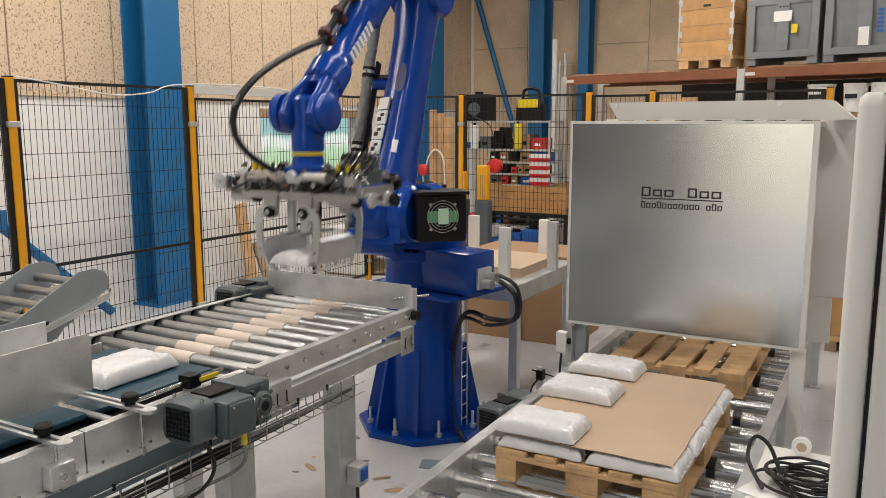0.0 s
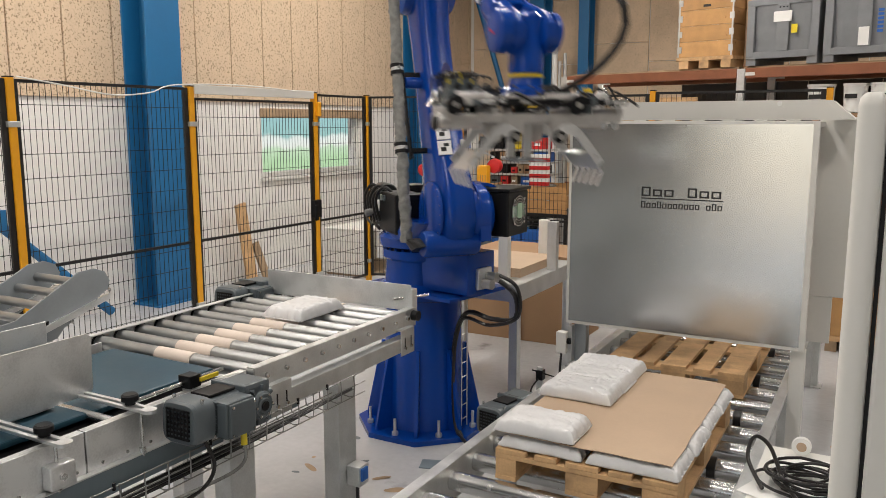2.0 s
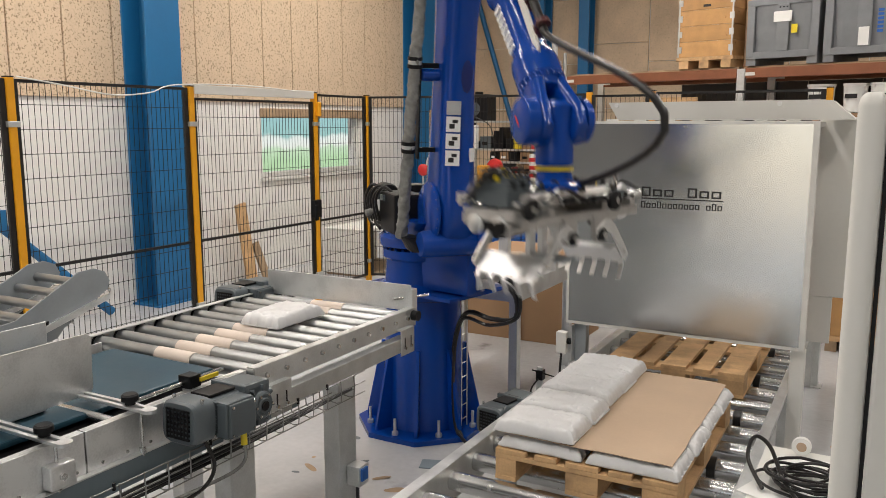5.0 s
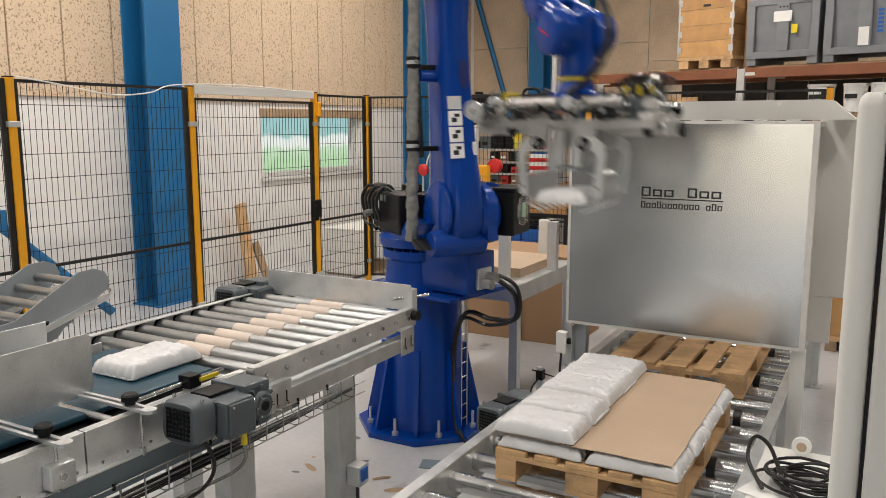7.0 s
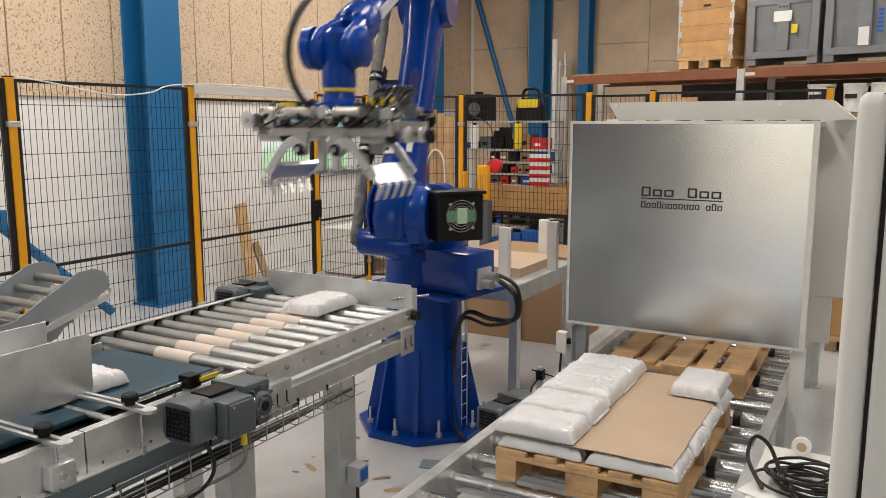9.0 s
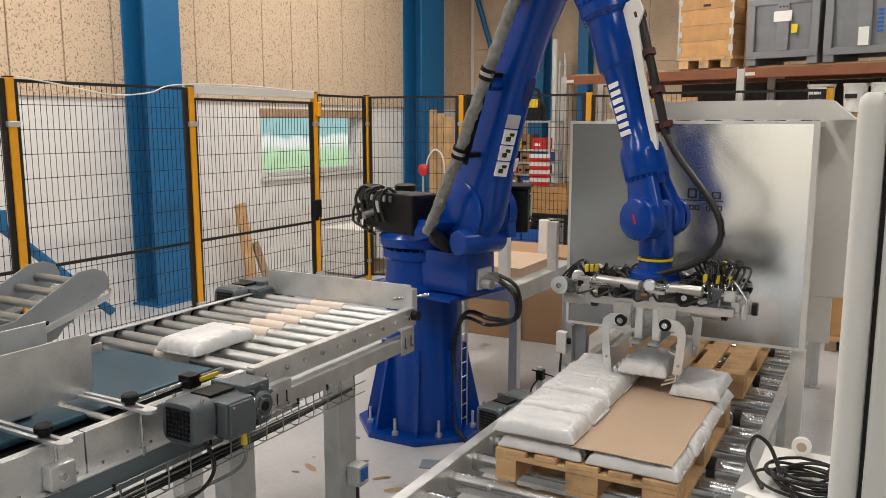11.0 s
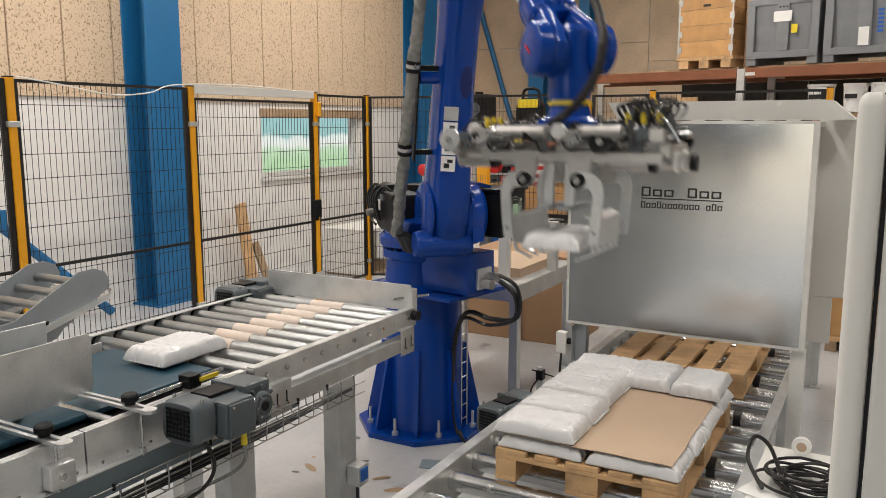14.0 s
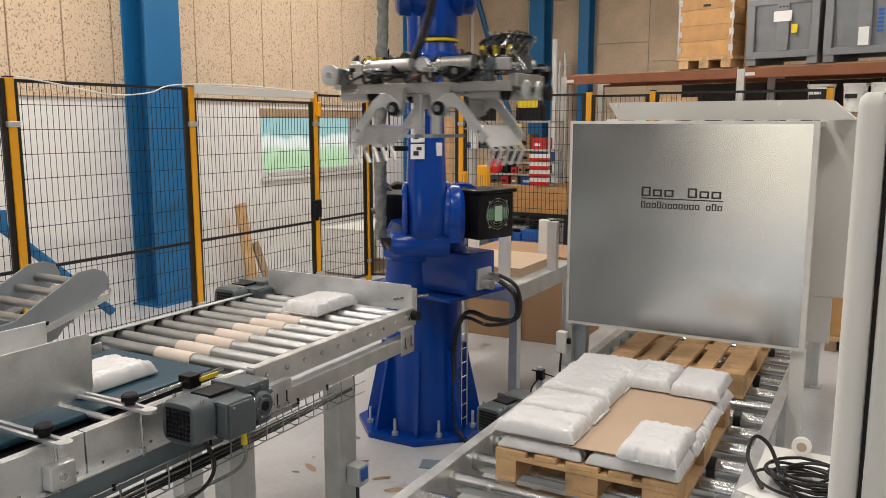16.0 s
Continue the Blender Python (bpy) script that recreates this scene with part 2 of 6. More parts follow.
# Wall behind the camera, unseen; its opening is added for the daylight lamp.
bm = B()
box(bm, -6.6, -1.5, -9.5, -9.2, 0, 5.9)
box(bm, 2.3, 9.3, -9.5, -9.2, 0, 5.9)
box(bm, -1.5, 2.3, -9.5, -9.2, 4.2, 5.9)
tagged(part("wall_south", bm, HALLGREY), "unseen grey hall wall with an added gate opening", "wall", kind="structure")

# window
window = thing("window_1", "wide white framed window looking on a green field", "window", pose(WX, 0, 0), kind="structure")
bm = B()
for y0, y1 in ((5.63, 5.70), (6.94, 7.02), (8.03, 8.10)):
    box(bm, -0.14, -0.06, y0, y1, 1.36, 2.31, bevel=0.006)
for z0, z1 in ((1.36, 1.43), (2.24, 2.31)):
    box(bm, -0.137, -0.063, 5.70, 8.03, z0, z1)
part("window_frame", bm, WHITEPAINT, window)
part("window_sill", bx(-0.16, 0.05, 5.58, 8.15, 1.315, 1.36, bevel=0.006), WHITEPAINT, window)
part("roller_blind", bx(-0.05, 0.03, 5.6, 8.12, 2.20, 2.33, bevel=0.02), WOODDARK, window, "brown rolled-up blind")
GLASS = bpy.data.materials.new("clear_window_glass")
GLASS.use_nodes = True
_g = GLASS.node_tree.nodes["Principled BSDF"]
_g.inputs["Transmission Weight"].default_value, _g.inputs["Roughness"].default_value, _g.inputs["IOR"].default_value = 1.0, 0.0, 1.02
for y0, y1 in ((5.70, 6.94), (7.02, 8.03)):
    g = part("pane", bx(-0.105, -0.099, y0, y1, 1.43, 2.24), GLASS, window)
    g.visible_shadow = False
# the field and trees far outside: an upright sheet, daylight put in as emission
FIELD = bpy.data.materials.new("far_field_and_trees")
FIELD.use_nodes = True
_nt = FIELD.node_tree
_nt.nodes.remove(_nt.nodes["Principled BSDF"])
_em = _nt.nodes.new("ShaderNodeEmission")
_tc, _sep, _rp = _nt.nodes.new("ShaderNodeTexCoord"), _nt.nodes.new("ShaderNodeSeparateXYZ"), _nt.nodes.new("ShaderNodeValToRGB")
_nz = _nt.nodes.new("ShaderNodeTexNoise")
_nz.inputs["Scale"].default_value = 0.35
_ma = _nt.nodes.new("ShaderNodeMath")
_ma.operation = "MULTIPLY_ADD"
_ma.inputs[1].default_value = 0.05
_mr = _nt.nodes.new("ShaderNodeMapRange")
_mr.inputs[1].default_value, _mr.inputs[2].default_value = -14.0, 16.0
_nt.links.new(_tc.outputs["Object"], _sep.inputs[0])
_nt.links.new(_tc.outputs["Object"], _nz.inputs["Vector"])
_nt.links.new(_sep.outputs[2], _mr.inputs[0])
_nt.links.new(_nz.outputs[0], _ma.inputs[0])
_nt.links.new(_mr.outputs[0], _ma.inputs[2])
_nt.links.new(_ma.outputs[0], _rp.inputs[0])
_el = _rp.color_ramp.elements
_el[0].position, _el[0].color = 0.0, (0.42, 0.66, 0.36, 1)
_el[1].position, _el[1].color = 1.0, (0.8, 0.9, 0.95, 1)
for _p, _c in ((0.40, (0.52, 0.74, 0.46, 1)), (0.445, (0.62, 0.80, 0.58, 1)), (0.46, (0.86, 0.90, 0.84, 1)), (0.495, (0.84, 0.90, 0.86, 1)), (0.51, (0.36, 0.60, 0.58, 1)), (0.66, (0.40, 0.64, 0.68, 1))):
    _x = _el.new(_p)
    _x.color = _c
_em.inputs["Strength"].default_value = 1.2
_nt.links.new(_rp.outputs[0], _em.inputs[0])
_nt.links.new(_em.outputs[0], _nt.nodes["Material Output"].inputs[0])
tagged(part("backdrop", bx(-70.2, -70, 10, 150, -14, 16), FIELD), "far green field with a line of trees", "landscape", kind="structure")


def column(x, y, w=0.36, d=0.62, rot=0.0):
    c = thing("steel_column", "blue painted steel hall column", "column", pose(x, y, 0, 0, 0, rot), "hall columns")
    part("web", bx(-d / 2, d / 2, -0.015, 0.015, 0.0, 5.88), STEEL_BLUE, c)
    for s in (-1, 1):
        part("flange", bx(s * d / 2 - 0.018, s * d / 2 + 0.018, -w / 2, w / 2, 0.0, 5.88, bevel=0.004), STEEL_BLUE, c)
    part("base_plate", bx(-d / 2 - 0.05, d / 2 + 0.05, -w / 2 - 0.04, w / 2 + 0.04, 0.0, 0.02), STEEL_BLUE, c)
    return c


column(WX + 0.22, 3.58, w=0.50, d=0.36)
column(WX + 0.22, 9.75, w=0.80, d=0.36)
column(-4.62, NY - 0.30, w=0.3, d=0.4, rot=90)
column(-3.72, NY - 0.26, w=0.2, d=0.3, rot=90)


def brace(a, b, r=0.05):
    t = thing("diagonal_brace", "blue diagonal steel wind brace", "brace")
    part("tube", cy(a, b, r, seg=14), STEEL_BLUE, t)
    part("end_plate", bx(a[0] - 0.06, a[0] + 0.06, a[1] - 0.1, a[1] + 0.1, a[2] - 0.1, a[2] + 0.1, bevel=0.01), STEEL_BLUE, t)


brace((WX + 0.3, 1.5, 1.20), (WX + 0.3, 2.75, 0.06))
brace((-6.15, 11.75, 5.0), (-4.85, 11.75, 1.0))

# ---- fence ----
FX, FT = -4.376, 2.452


def fence_post(x, y):
    p = thing("fence_post", "yellow square steel fence post", "post", pose(x, y, 0), "yellow fence posts")
    part("post", bx(-0.03, 0.03, -0.03, 0.03, 0.012, FT + 0.01, bevel=0.005), YELLOW, p)
    part("foot", bx(-0.07, 0.07, -0.07, 0.07, 0.0, 0.012), YELLOW, p)
    part("cap", bx(-0.031, 0.031, -0.031, 0.031, FT + 0.01, FT + 0.02, bevel=0.003), BLACK, p)
    for z in (0.35, FT - 0.36):
        part("bracket", bx(-0.034, 0.045, -0.05, 0.05, z, z + 0.045, bevel=0.006), RAIL, p, "zinc mesh bracket")
    return p


def fence_panel(x0, y0, x1, y1, top=FT, bottom=0.18, mid=0.98):
    """Black frame and welded wires between two posts."""
    d = Vector((x1 - x0, y1 - y0, 0))
    L = d.length
    t = thing("mesh_fence", "black welded mesh safety fence panel", "fence", Matrix.Translation((x0, y0, 0)) @ d.to_track_quat("X", "Z").to_matrix().to_4x4(), "safety fence panels")
    e = 0.045
    for a, b in ((e - 0.012, e + 0.022), (L - e - 0.035, L - e + 0.012)):
        part("upright", bx(a, b, -0.012, 0.012, bottom, top), MESHBLACK, t)
    for z in (bottom, mid, top - 0.025):
        part("rail", bx(e + 0.0225, L - e - 0.0355, -0.0118, 0.0118, z, z + 0.025), MESHBLACK, t)
    bm = B()
    n = int((L - 2 * e) / 0.05)
    for i in range(1, n):
        xx = e + (L - 2 * e) * i / n
        box(bm, xx - 0.0019, xx + 0.0019, -0.0019, 0.0019, bottom, top)
    k = int((top - bottom) / 0.18)
    for j in range(1, k):
        zz = bottom + (top - bottom) * j / k
        box(bm, e, L - e, 0.0019, 0.0061, zz - 0.0025, zz + 0.0025)
    tagged(part("wire_mesh", bm, MESHBLACK, t), kind="stuff")
    return t


POSTS = [0.70, 2.49, 4.36, 5.42]
for y in POSTS:
    fence_post(FX, y)
fence_post(FX, -1.1)
fence_panel(FX, -1.1, FX, 0.70)
fence_panel(FX, 0.70, FX, 2.49)
fence_panel(FX, 2.49, FX, 4.36, top=FT - 0.09)
fence_panel(FX, 4.36, FX, 5.42)
NB = 5.70
for x in (-3.17, -1.56, -0.85, 0.87):
    fence_post(x, NB)
fence_panel(FX, 5.42, -3.17, NB)
fence_panel(-3.17, NB, -1.56, NB)
fence_panel(-1.56, NB, -0.85, NB, top=FT - 0.02)
fence_panel(-0.85, NB, 0.87, NB)
t = thing("door_header", "light grey steel header over the fence gate", "door header")
part("beam", bx(FX - 0.03, FX + 0.03, 2.53, 4.33, FT - 0.055, FT + 0.03, bevel=0.006), WHITEPAINT, t)
t = thing("gate_lock", "black safety lock on the fence gate", "lock")
part("body", bx(FX + 0.031, FX + 0.10, 4.22, 4.34, 1.05, 1.25, bevel=0.01), BLACK, t)
part("handle", bx(FX + 0.1, FX + 0.13, 4.2, 4.25, 1.02, 1.2, bevel=0.01), BLACK, t)
part("actuator", bx(FX + 0.032, FX + 0.07, 4.36, 4.41, 2.2, 2.36, bevel=0.01), YELLOW, t)

# ---- infeed roller conveyor ----
IX0, IX1, IZ = -1.822, -0.774, 1.13
IY0, IY1 = -0.68, 0.60


def infeed():
    t = thing("roller_conveyor", "galvanised roller conveyor with taped steel rollers", "conveyor")
    for x, s in ((IX1, 1), (IX0, -1)):
        bm = B()
        box(bm, x - 0.004, x + 0.004, IY0, IY1, IZ - 0.10, IZ, bevel=0.002)
        box(bm, min(x, x - s * 0.035), max(x, x - s * 0.035), IY0, IY1, IZ - 0.004, IZ + 0.001)
        box(bm, min(x, x - s * 0.035), max(x, x - s * 0.035), IY0, IY1, IZ - 0.10, IZ - 0.096)
        part("side_rail", bm, RAIL, t)
        part("support_beam", bx(x - 0.03, x + 0.03, IY0 - 0.3, IY1 - 0.12, IZ - 0.207, IZ - 0.132, bevel=0.004), RAIL, t)
    n = 10
    for i in range(n):
        y = IY0 + 0.07 + i * (IY1 - IY0 - 0.16) / (n - 1)
        r = part("roller", cy((IX0 + 0.01, y, IZ - 0.045), (IX1 - 0.01, y, IZ - 0.045), 0.034, seg=24), ROLLER, t, smooth=True)
        c = IX0 + 0.42
        part("tape_sleeve", cy((c, y, IZ - 0.045), (c + 0.22, y, IZ - 0.045), 0.0365, seg=24), SLEEVE, r, "beige tape round the roller", smooth=True)
        part("bolt", cy((IX1 + 0.003, y, IZ - 0.045), (IX1 + 0.016, y, IZ - 0.045), 0.011, seg=6), CHROME, r)
        part("bearing_slot", cy((IX0 + 0.004, y, IZ - 0.045), (IX0 + 0.014, y, IZ - 0.045), 0.0395, seg=20), BLACK, r)
    part("end_stop", bx(IX0 + 0.03, IX1 - 0.01, IY1 - 0.028, IY1 - 0.022, IZ - 0.02, IZ + 0.125, bevel=0.002), GALV, t, "upright galvanised stop plate")
    part("stop_bracket", bx(IX1 - 0.05, IX1 - 0.004, IY1 - 0.022, IY1 + 0.03, IZ - 0.06, IZ + 0.10, bevel=0.004), GALV, t)
    part("stop_rod", cy((IX1 - 0.10, IY1 - 0.06, IZ + 0.045), (IX1 + 0.045, IY1 + 0.07, IZ + 0.06), 0.007), CHROME, t)
    part("end_knob", cy((IX1 + 0.004, IY1 - 0.03, IZ - 0.04), (IX1 + 0.04, IY1 - 0.03, IZ - 0.04), 0.028, seg=16), BLACK, t)
    for ya in (IY0 + 0.06, IY1 - 0.20):
        bp = part("bracket_plate", bx(IX1 + 0.0305, IX1 + 0.037, ya, ya + 0.13, IZ - 0.225, IZ - 0.085, bevel=0.002), RAIL, t)
        part("bracket_web", bx(IX1 + 0.0045, IX1 + 0.030, ya, ya + 0.13, IZ - 0.09, IZ - 0.086), RAIL, bp)
        for y in (ya + 0.035, ya + 0.095):
            part("slot", bx(IX1 + 0.0371, IX1 + 0.0385, y - 0.004, y + 0.004, IZ - 0.19, IZ - 0.13), BLACK, bp)
            part("slot_bolt", cy((IX1 + 0.037, y, IZ - 0.185), (IX1 + 0.046, y, IZ - 0.185), 0.009, seg=6), CHROME, bp)
    for y in (-0.80, -0.09):
        for x in (IX0 - 0.01, IX1 - 0.01):
            part("leg", bx(x - 0.045, x + 0.045, y - 0.07, y + 0.07, 0.0, IZ - 0.208, bevel=0.004), RAIL, t)
    return t


infeed()


def belt_conveyor():
    t = thing("belt_conveyor", "galvanised belt conveyor with dark petrol belt", "conveyor")
    y0, y1 = -3.4, IY0 - 0.02
    x0, x1 = -1.68, -0.80
    part("belt", bx(-1.60, -0.98, y0, y1, IZ - 0.045, IZ - 0.022, bevel=0.008), BELT, t)
    part("bed", bx(x0 + 0.006, x1 - 0.006, y0, y1, IZ - 0.12, IZ - 0.06), BLACK, t)
    for k, ya in enumerate((-3.4, -1.46)):
        part("side_plate", bx(x1 - 0.005, x1 + 0.005, ya + 0.003, (-1.463, y1)[k], IZ - 0.15, IZ - 0.005, bevel=0.002), GALV, t)
        part("edge_fold", bx(x1 - 0.03, x1 - 0.006, ya + 0.003, (-1.463, y1)[k], IZ - 0.009, IZ - 0.005), GALV, t)
    part("side_plate", bx(x0 - 0.005, x0 + 0.005, y0, y1, IZ - 0.15, IZ - 0.005, bevel=0.002), GALV, t)
    part("return_roller", cy((x0 + 0.02, -1.30, IZ - 0.035), (x1 - 0.02, -1.30, IZ - 0.035), 0.018), CHROME, t)
    for x in (x0, x1):
        part("lower_rail", bx(x - 0.022, x + 0.03, y0, y1 + 0.3, IZ - 0.245, IZ - 0.152, bevel=0.003), FASCIA, t)
    part("bottom_lip", bx(x1 + 0.006, x1 + 0.034, -3.4, IY0 - 0.03, IZ - 0.1515, IZ - 0.147), GALV, t)
    for i in range(14):
        y = -2.2 + i * 0.1
        part("rivet", cy((x1 + 0.005, y, IZ - 0.13), (x1 + 0.010, y, IZ - 0.13), 0.006, seg=8), CHROME, t)
    for y in (y0 + 0.1, -1.9):
        for x in (x0, x1):
            part("leg", bx(x - 0.04, x + 0.04, y - 0.04, y + 0.04, 0.0, IZ - 0.236, bevel=0.004), RAIL, t)
    part("guide_plate", prism(B(), [(-3.0, IZ + 0.0), (-1.22, IZ + 0.0), (-1.20, IZ + 0.02), (-1.195, IZ + 0.215), (-1.21, IZ + 0.23), (-3.0, IZ + 0.23)], -0.004, 0.004, Matrix.Translation((-1.09, 0, 0)) @ Matrix.Rotation(radians(90), 4, "Z")), GALV, t)
    part("guide_plate", bx(-1.505, -1.497, -3.0, -1.09, IZ + 0.0, IZ + 0.20, bevel=0.003), GALV, t)
    for y in (-1.25, -1.58):
        a = part("guide_arm", bx(-1.085, -0.73, y - 0.022, y - 0.005, IZ + 0.004, IZ + 0.016, bevel=0.003), GALV, t)
        part("arm_strip", bx(-1.085, -0.73, y + 0.009, y + 0.026, IZ + 0.004, IZ + 0.016, bevel=0.003), GALV, a)
        part("arm_end", lathe(B(), [(0.026, IZ + 0.004), (0.026, IZ + 0.0165)], "z", 18, Matrix.Translation((-0.735, y + 0.003, 0))), GALV, a)
        part("knob", lathe(B(), [(0.018, IZ + 0.017), (0.018, IZ + 0.03), (0.030, IZ + 0.032), (0.030, IZ + 0.05), (0.024, IZ + 0.056)], "z", 18, Matrix.Translation((-0.83, y + 0.003, 0))), BLACK, a, smooth=True)
        part("slot_rod", cy((-0.775, y, IZ - 0.16), (-0.775, y, IZ + 0.004), 0.006), CHROME, a)
        part("rod_nut", cy((-0.775, y, IZ - 0.15), (-0.775, y, IZ - 0.13), 0.012, seg=6), CHROME, a)
    bk = part("corner_bracket", bx(x1 + 0.006, x1 + 0.05, -1.62, -1.53, IZ - 0.14, IZ - 0.06, bevel=0.006), GALV, t)
    part("bracket_bolt", cy((x1 + 0.05, -1.58, IZ - 0.10), (x1 + 0.06, -1.58, IZ - 0.10), 0.012, seg=6), CHROME, bk)
    return t


belt_conveyor()

# ---- pallet conveyor ----
PX0, PX1, PZ = -0.21, 0.97, 0.556


def pallet_conveyor():
    t = thing("pallet_conveyor", "heavy galvanised pallet roller conveyor", "conveyor")
    y0, y1 = -1.3, 4.2
    for x in (PX0, PX1):
        s = 1 if x == PX1 else -1
        bm = B()
        box(bm, x - 0.005, x + 0.005, y0, y1, PZ - 0.15, PZ + 0.035, bevel=0.002)
        box(bm, min(x, x + s * 0.05), max(x, x + s * 0.05), y0, y1, PZ + 0.03, PZ + 0.036)
        part("side_rail", bm, RAIL, t)
        for y in (-1.0, 0.6, 2.2, 3.9):
            part("leg", bx(x - 0.035, x + 0.035, y - 0.05, y + 0.05, 0.0, PZ - 0.15, bevel=0.004), RAIL, t)
    n = 23
    for i in range(n):
        y = y0 + 0.08 + i * 0.239
        r = part("roller", cy((PX0 + 0.006, y, PZ - 0.045), (PX1 - 0.006, y, PZ - 0.045), 0.045, seg=24), CHROME, t, smooth=True)
        if i % 3 == 2:
            part("rubber_ring", cy((PX1 - 0.18, y, PZ - 0.045), (PX1 - 0.14, y, PZ - 0.045), 0.0535, seg=24), RUBBER, r, smooth=True)
        part("bolt", cy((PX1 + 0.005, y, PZ - 0.045), (PX1 + 0.016, y, PZ - 0.045), 0.012, seg=6), CHROME, r)
    return t


pallet_conveyor()


def pallet(name_m, label):
    t = thing("pallet", label, "pallet", name_m, "wooden pallets")
    rnd = random.Random(7)
    x = 0.0
    for w in (0.145, 0.10, 0.145, 0.10, 0.145):
        part("deck_board", bx(x, x + w, 0.0, 1.2, 0.122, 0.144, bevel=0.003), WOOD, t)
        x += w + 0.04125
    for y in (0.0, 0.5275, 1.055):
        part("cross_board", bx(0.0, 0.8, y, y + 0.145, 0.100, 0.122, bevel=0.003), WOOD, t)
        for bx0 in (0.0, 0.3275, 0.655):
            part("block", bx(bx0 + 0.001, bx0 + (0.145 if bx0 == 0.3275 else 0.10) + (0.045 if bx0 == 0.655 else 0), y + 0.001, y + 0.144, 0.022, 0.100, bevel=0.004), WOOD, t)
    for bx0 in (0.0, 0.3275, 0.7):
        part("bottom_board", bx(bx0, bx0 + (0.145 if bx0 == 0.3275 else 0.10), 0.0, 1.2, 0.0, 0.022, bevel=0.003), WOOD, t)
    return t


pallet(pose(0, 0, PZ), "loaded wooden pallet carrying bags and a cardboard sheet")
pallet(pose(0.0, 1.62, PZ), "empty wooden pallet waiting under the guard panel")
DECK = PZ + 0.144


def bag_mesh(w=0.35, d=0.26, h=0.085, seed=0):
    """A filled flat bag: steep sides, a flat wrinkled top, drawn-out corners; base at z 0, long side along y."""
    bm = bmesh.new()
    nx, ny = 40, 54

    def ease(n):
        return [math.copysign(abs(2 * i / n - 1) ** 0.72, 2 * i / n - 1) for i in range(n + 1)]

    us, vs = ease(nx), ease(ny)
    top, bot = {}, {}
    for i, u in enumerate(us):
        for j, v in enumerate(vs):
            a, b = max(0.0, 1 - abs(u)), max(0.0, 1 - abs(v))
            side = 1 - math.exp(-a * d / 2 / 0.0065)
            end = 1 - math.exp(-b * w / 2 / 0.0085)
            k = side * end
            n1 = noise.noise(Vector((u * 1.6 + seed * 5.1, v * 1.9, seed)))
            n2 = noise.noise(Vector((u * 4.5 + seed, v * 4.0, seed * 2.3)))
            fold = 1.0 - min(1.0, 5.0 * abs(noise.noise(Vector((u * 2.4 + seed * 3.3, v * 4.2, seed * 1.7)))))
            fold2 = 1.0 - min(1.0, 6.0 * abs(noise.noise(Vector((u * 5.5 + seed * 1.9, v * 6.5, seed * 0.7)))))
            rim_ = math.exp(-min(a * d, b * w) / 2 / 0.03)
            fan = abs(math.sin(9 * u + seed)) * math.exp(-b * w / 2 / 0.04) * 0.007
            dome = 0.87 + 0.13 * (1 - u ** 4) * (1 - v ** 4)
            x = u * d / 2 * (1.0 + 0.03 * v * v) + 0.005 * n2
            y = v * w / 2 * (1.0 + 0.035 * u * u) + 0.006 * n1 + 0.004 * math.sin(17 * u + seed) * v ** 8
            z = 0.014 + (h - 0.014) * k * dome + k * (0.004 * n1 + 0.003 * n2 - 0.005 * fold - (0.0006 + 0.006 * rim_) * fold2 - fan + 0.0015 * noise.noise(Vector((u * 11, v * 12, seed))))
            top[i, j] = bm.verts.new((x, y, max(z, 0.010)))
            bot[i, j] = bm.verts.new((x * 0.99, y * 0.99, 0.008 * (1 - k)))
    for i in range(nx):
        for j in range(ny):
            bm.faces.new((top[i, j], top[i + 1, j], top[i + 1, j + 1], top[i, j + 1]))
            bm.faces.new((bot[i, j], bot[i, j + 1], bot[i + 1, j + 1], bot[i + 1, j]))
    rim = [(i, 0) for i in range(nx)] + [(nx, j) for j in range(ny)] + [(i, ny) for i in range(nx, 0, -1)] + [(0, j) for j in range(ny, 0, -1)]
    for a, b in zip(rim, rim[1:] + rim[:1]):
        bm.faces.new((top[a], bot[a], bot[b], top[b]))
    bmesh.ops.recalc_face_normals(bm, faces=bm.faces)
    return bm


def bag(label, seed, m, w=0.36, d=0.240, h=0.072):
    t = thing("bag", label, "bag", m, "white bags")
    part("body", bag_mesh(w, d, h, seed), BAGM, t, smooth=True)
    for s in (-1, 1):
        part("seam", bx(-d / 2 * 0.93, d / 2 * 0.93, s * w / 2 - 0.004, s * w / 2 + 0.012, 0.006, 0.011, bevel=0.001), BAGM, t)
    return t


# first layer under the sheet
SHEET = DECK + 0.064
for i, (x, y, r) in enumerate([(0.20, 0.155, 90), (0.195, 0.45, 90), (0.195, 0.74, 90), (0.195, 1.03, 90), (0.61, 0.155, 90), (0.62, 0.445, 90), (0.615, 0.735, 90), (0.62, 1.035, 90)]):
    bag("white filled plastic bag lying in the lowest layer", 20 + i, pose(x, y, DECK, 0, 0, r), w=0.375, d=0.285, h=0.064)
sheet = thing("cardboard_sheet", "plain brown cardboard layer sheet lying on the bags", "cardboard")
bm = B()
bmesh.ops.create_grid(bm, x_segments=24, y_segments=36, size=0.5, matrix=Matrix.Translation((0.392, 0.605, SHEET)) @ Matrix.Diagonal((0.76, 1.18, 1, 1)))
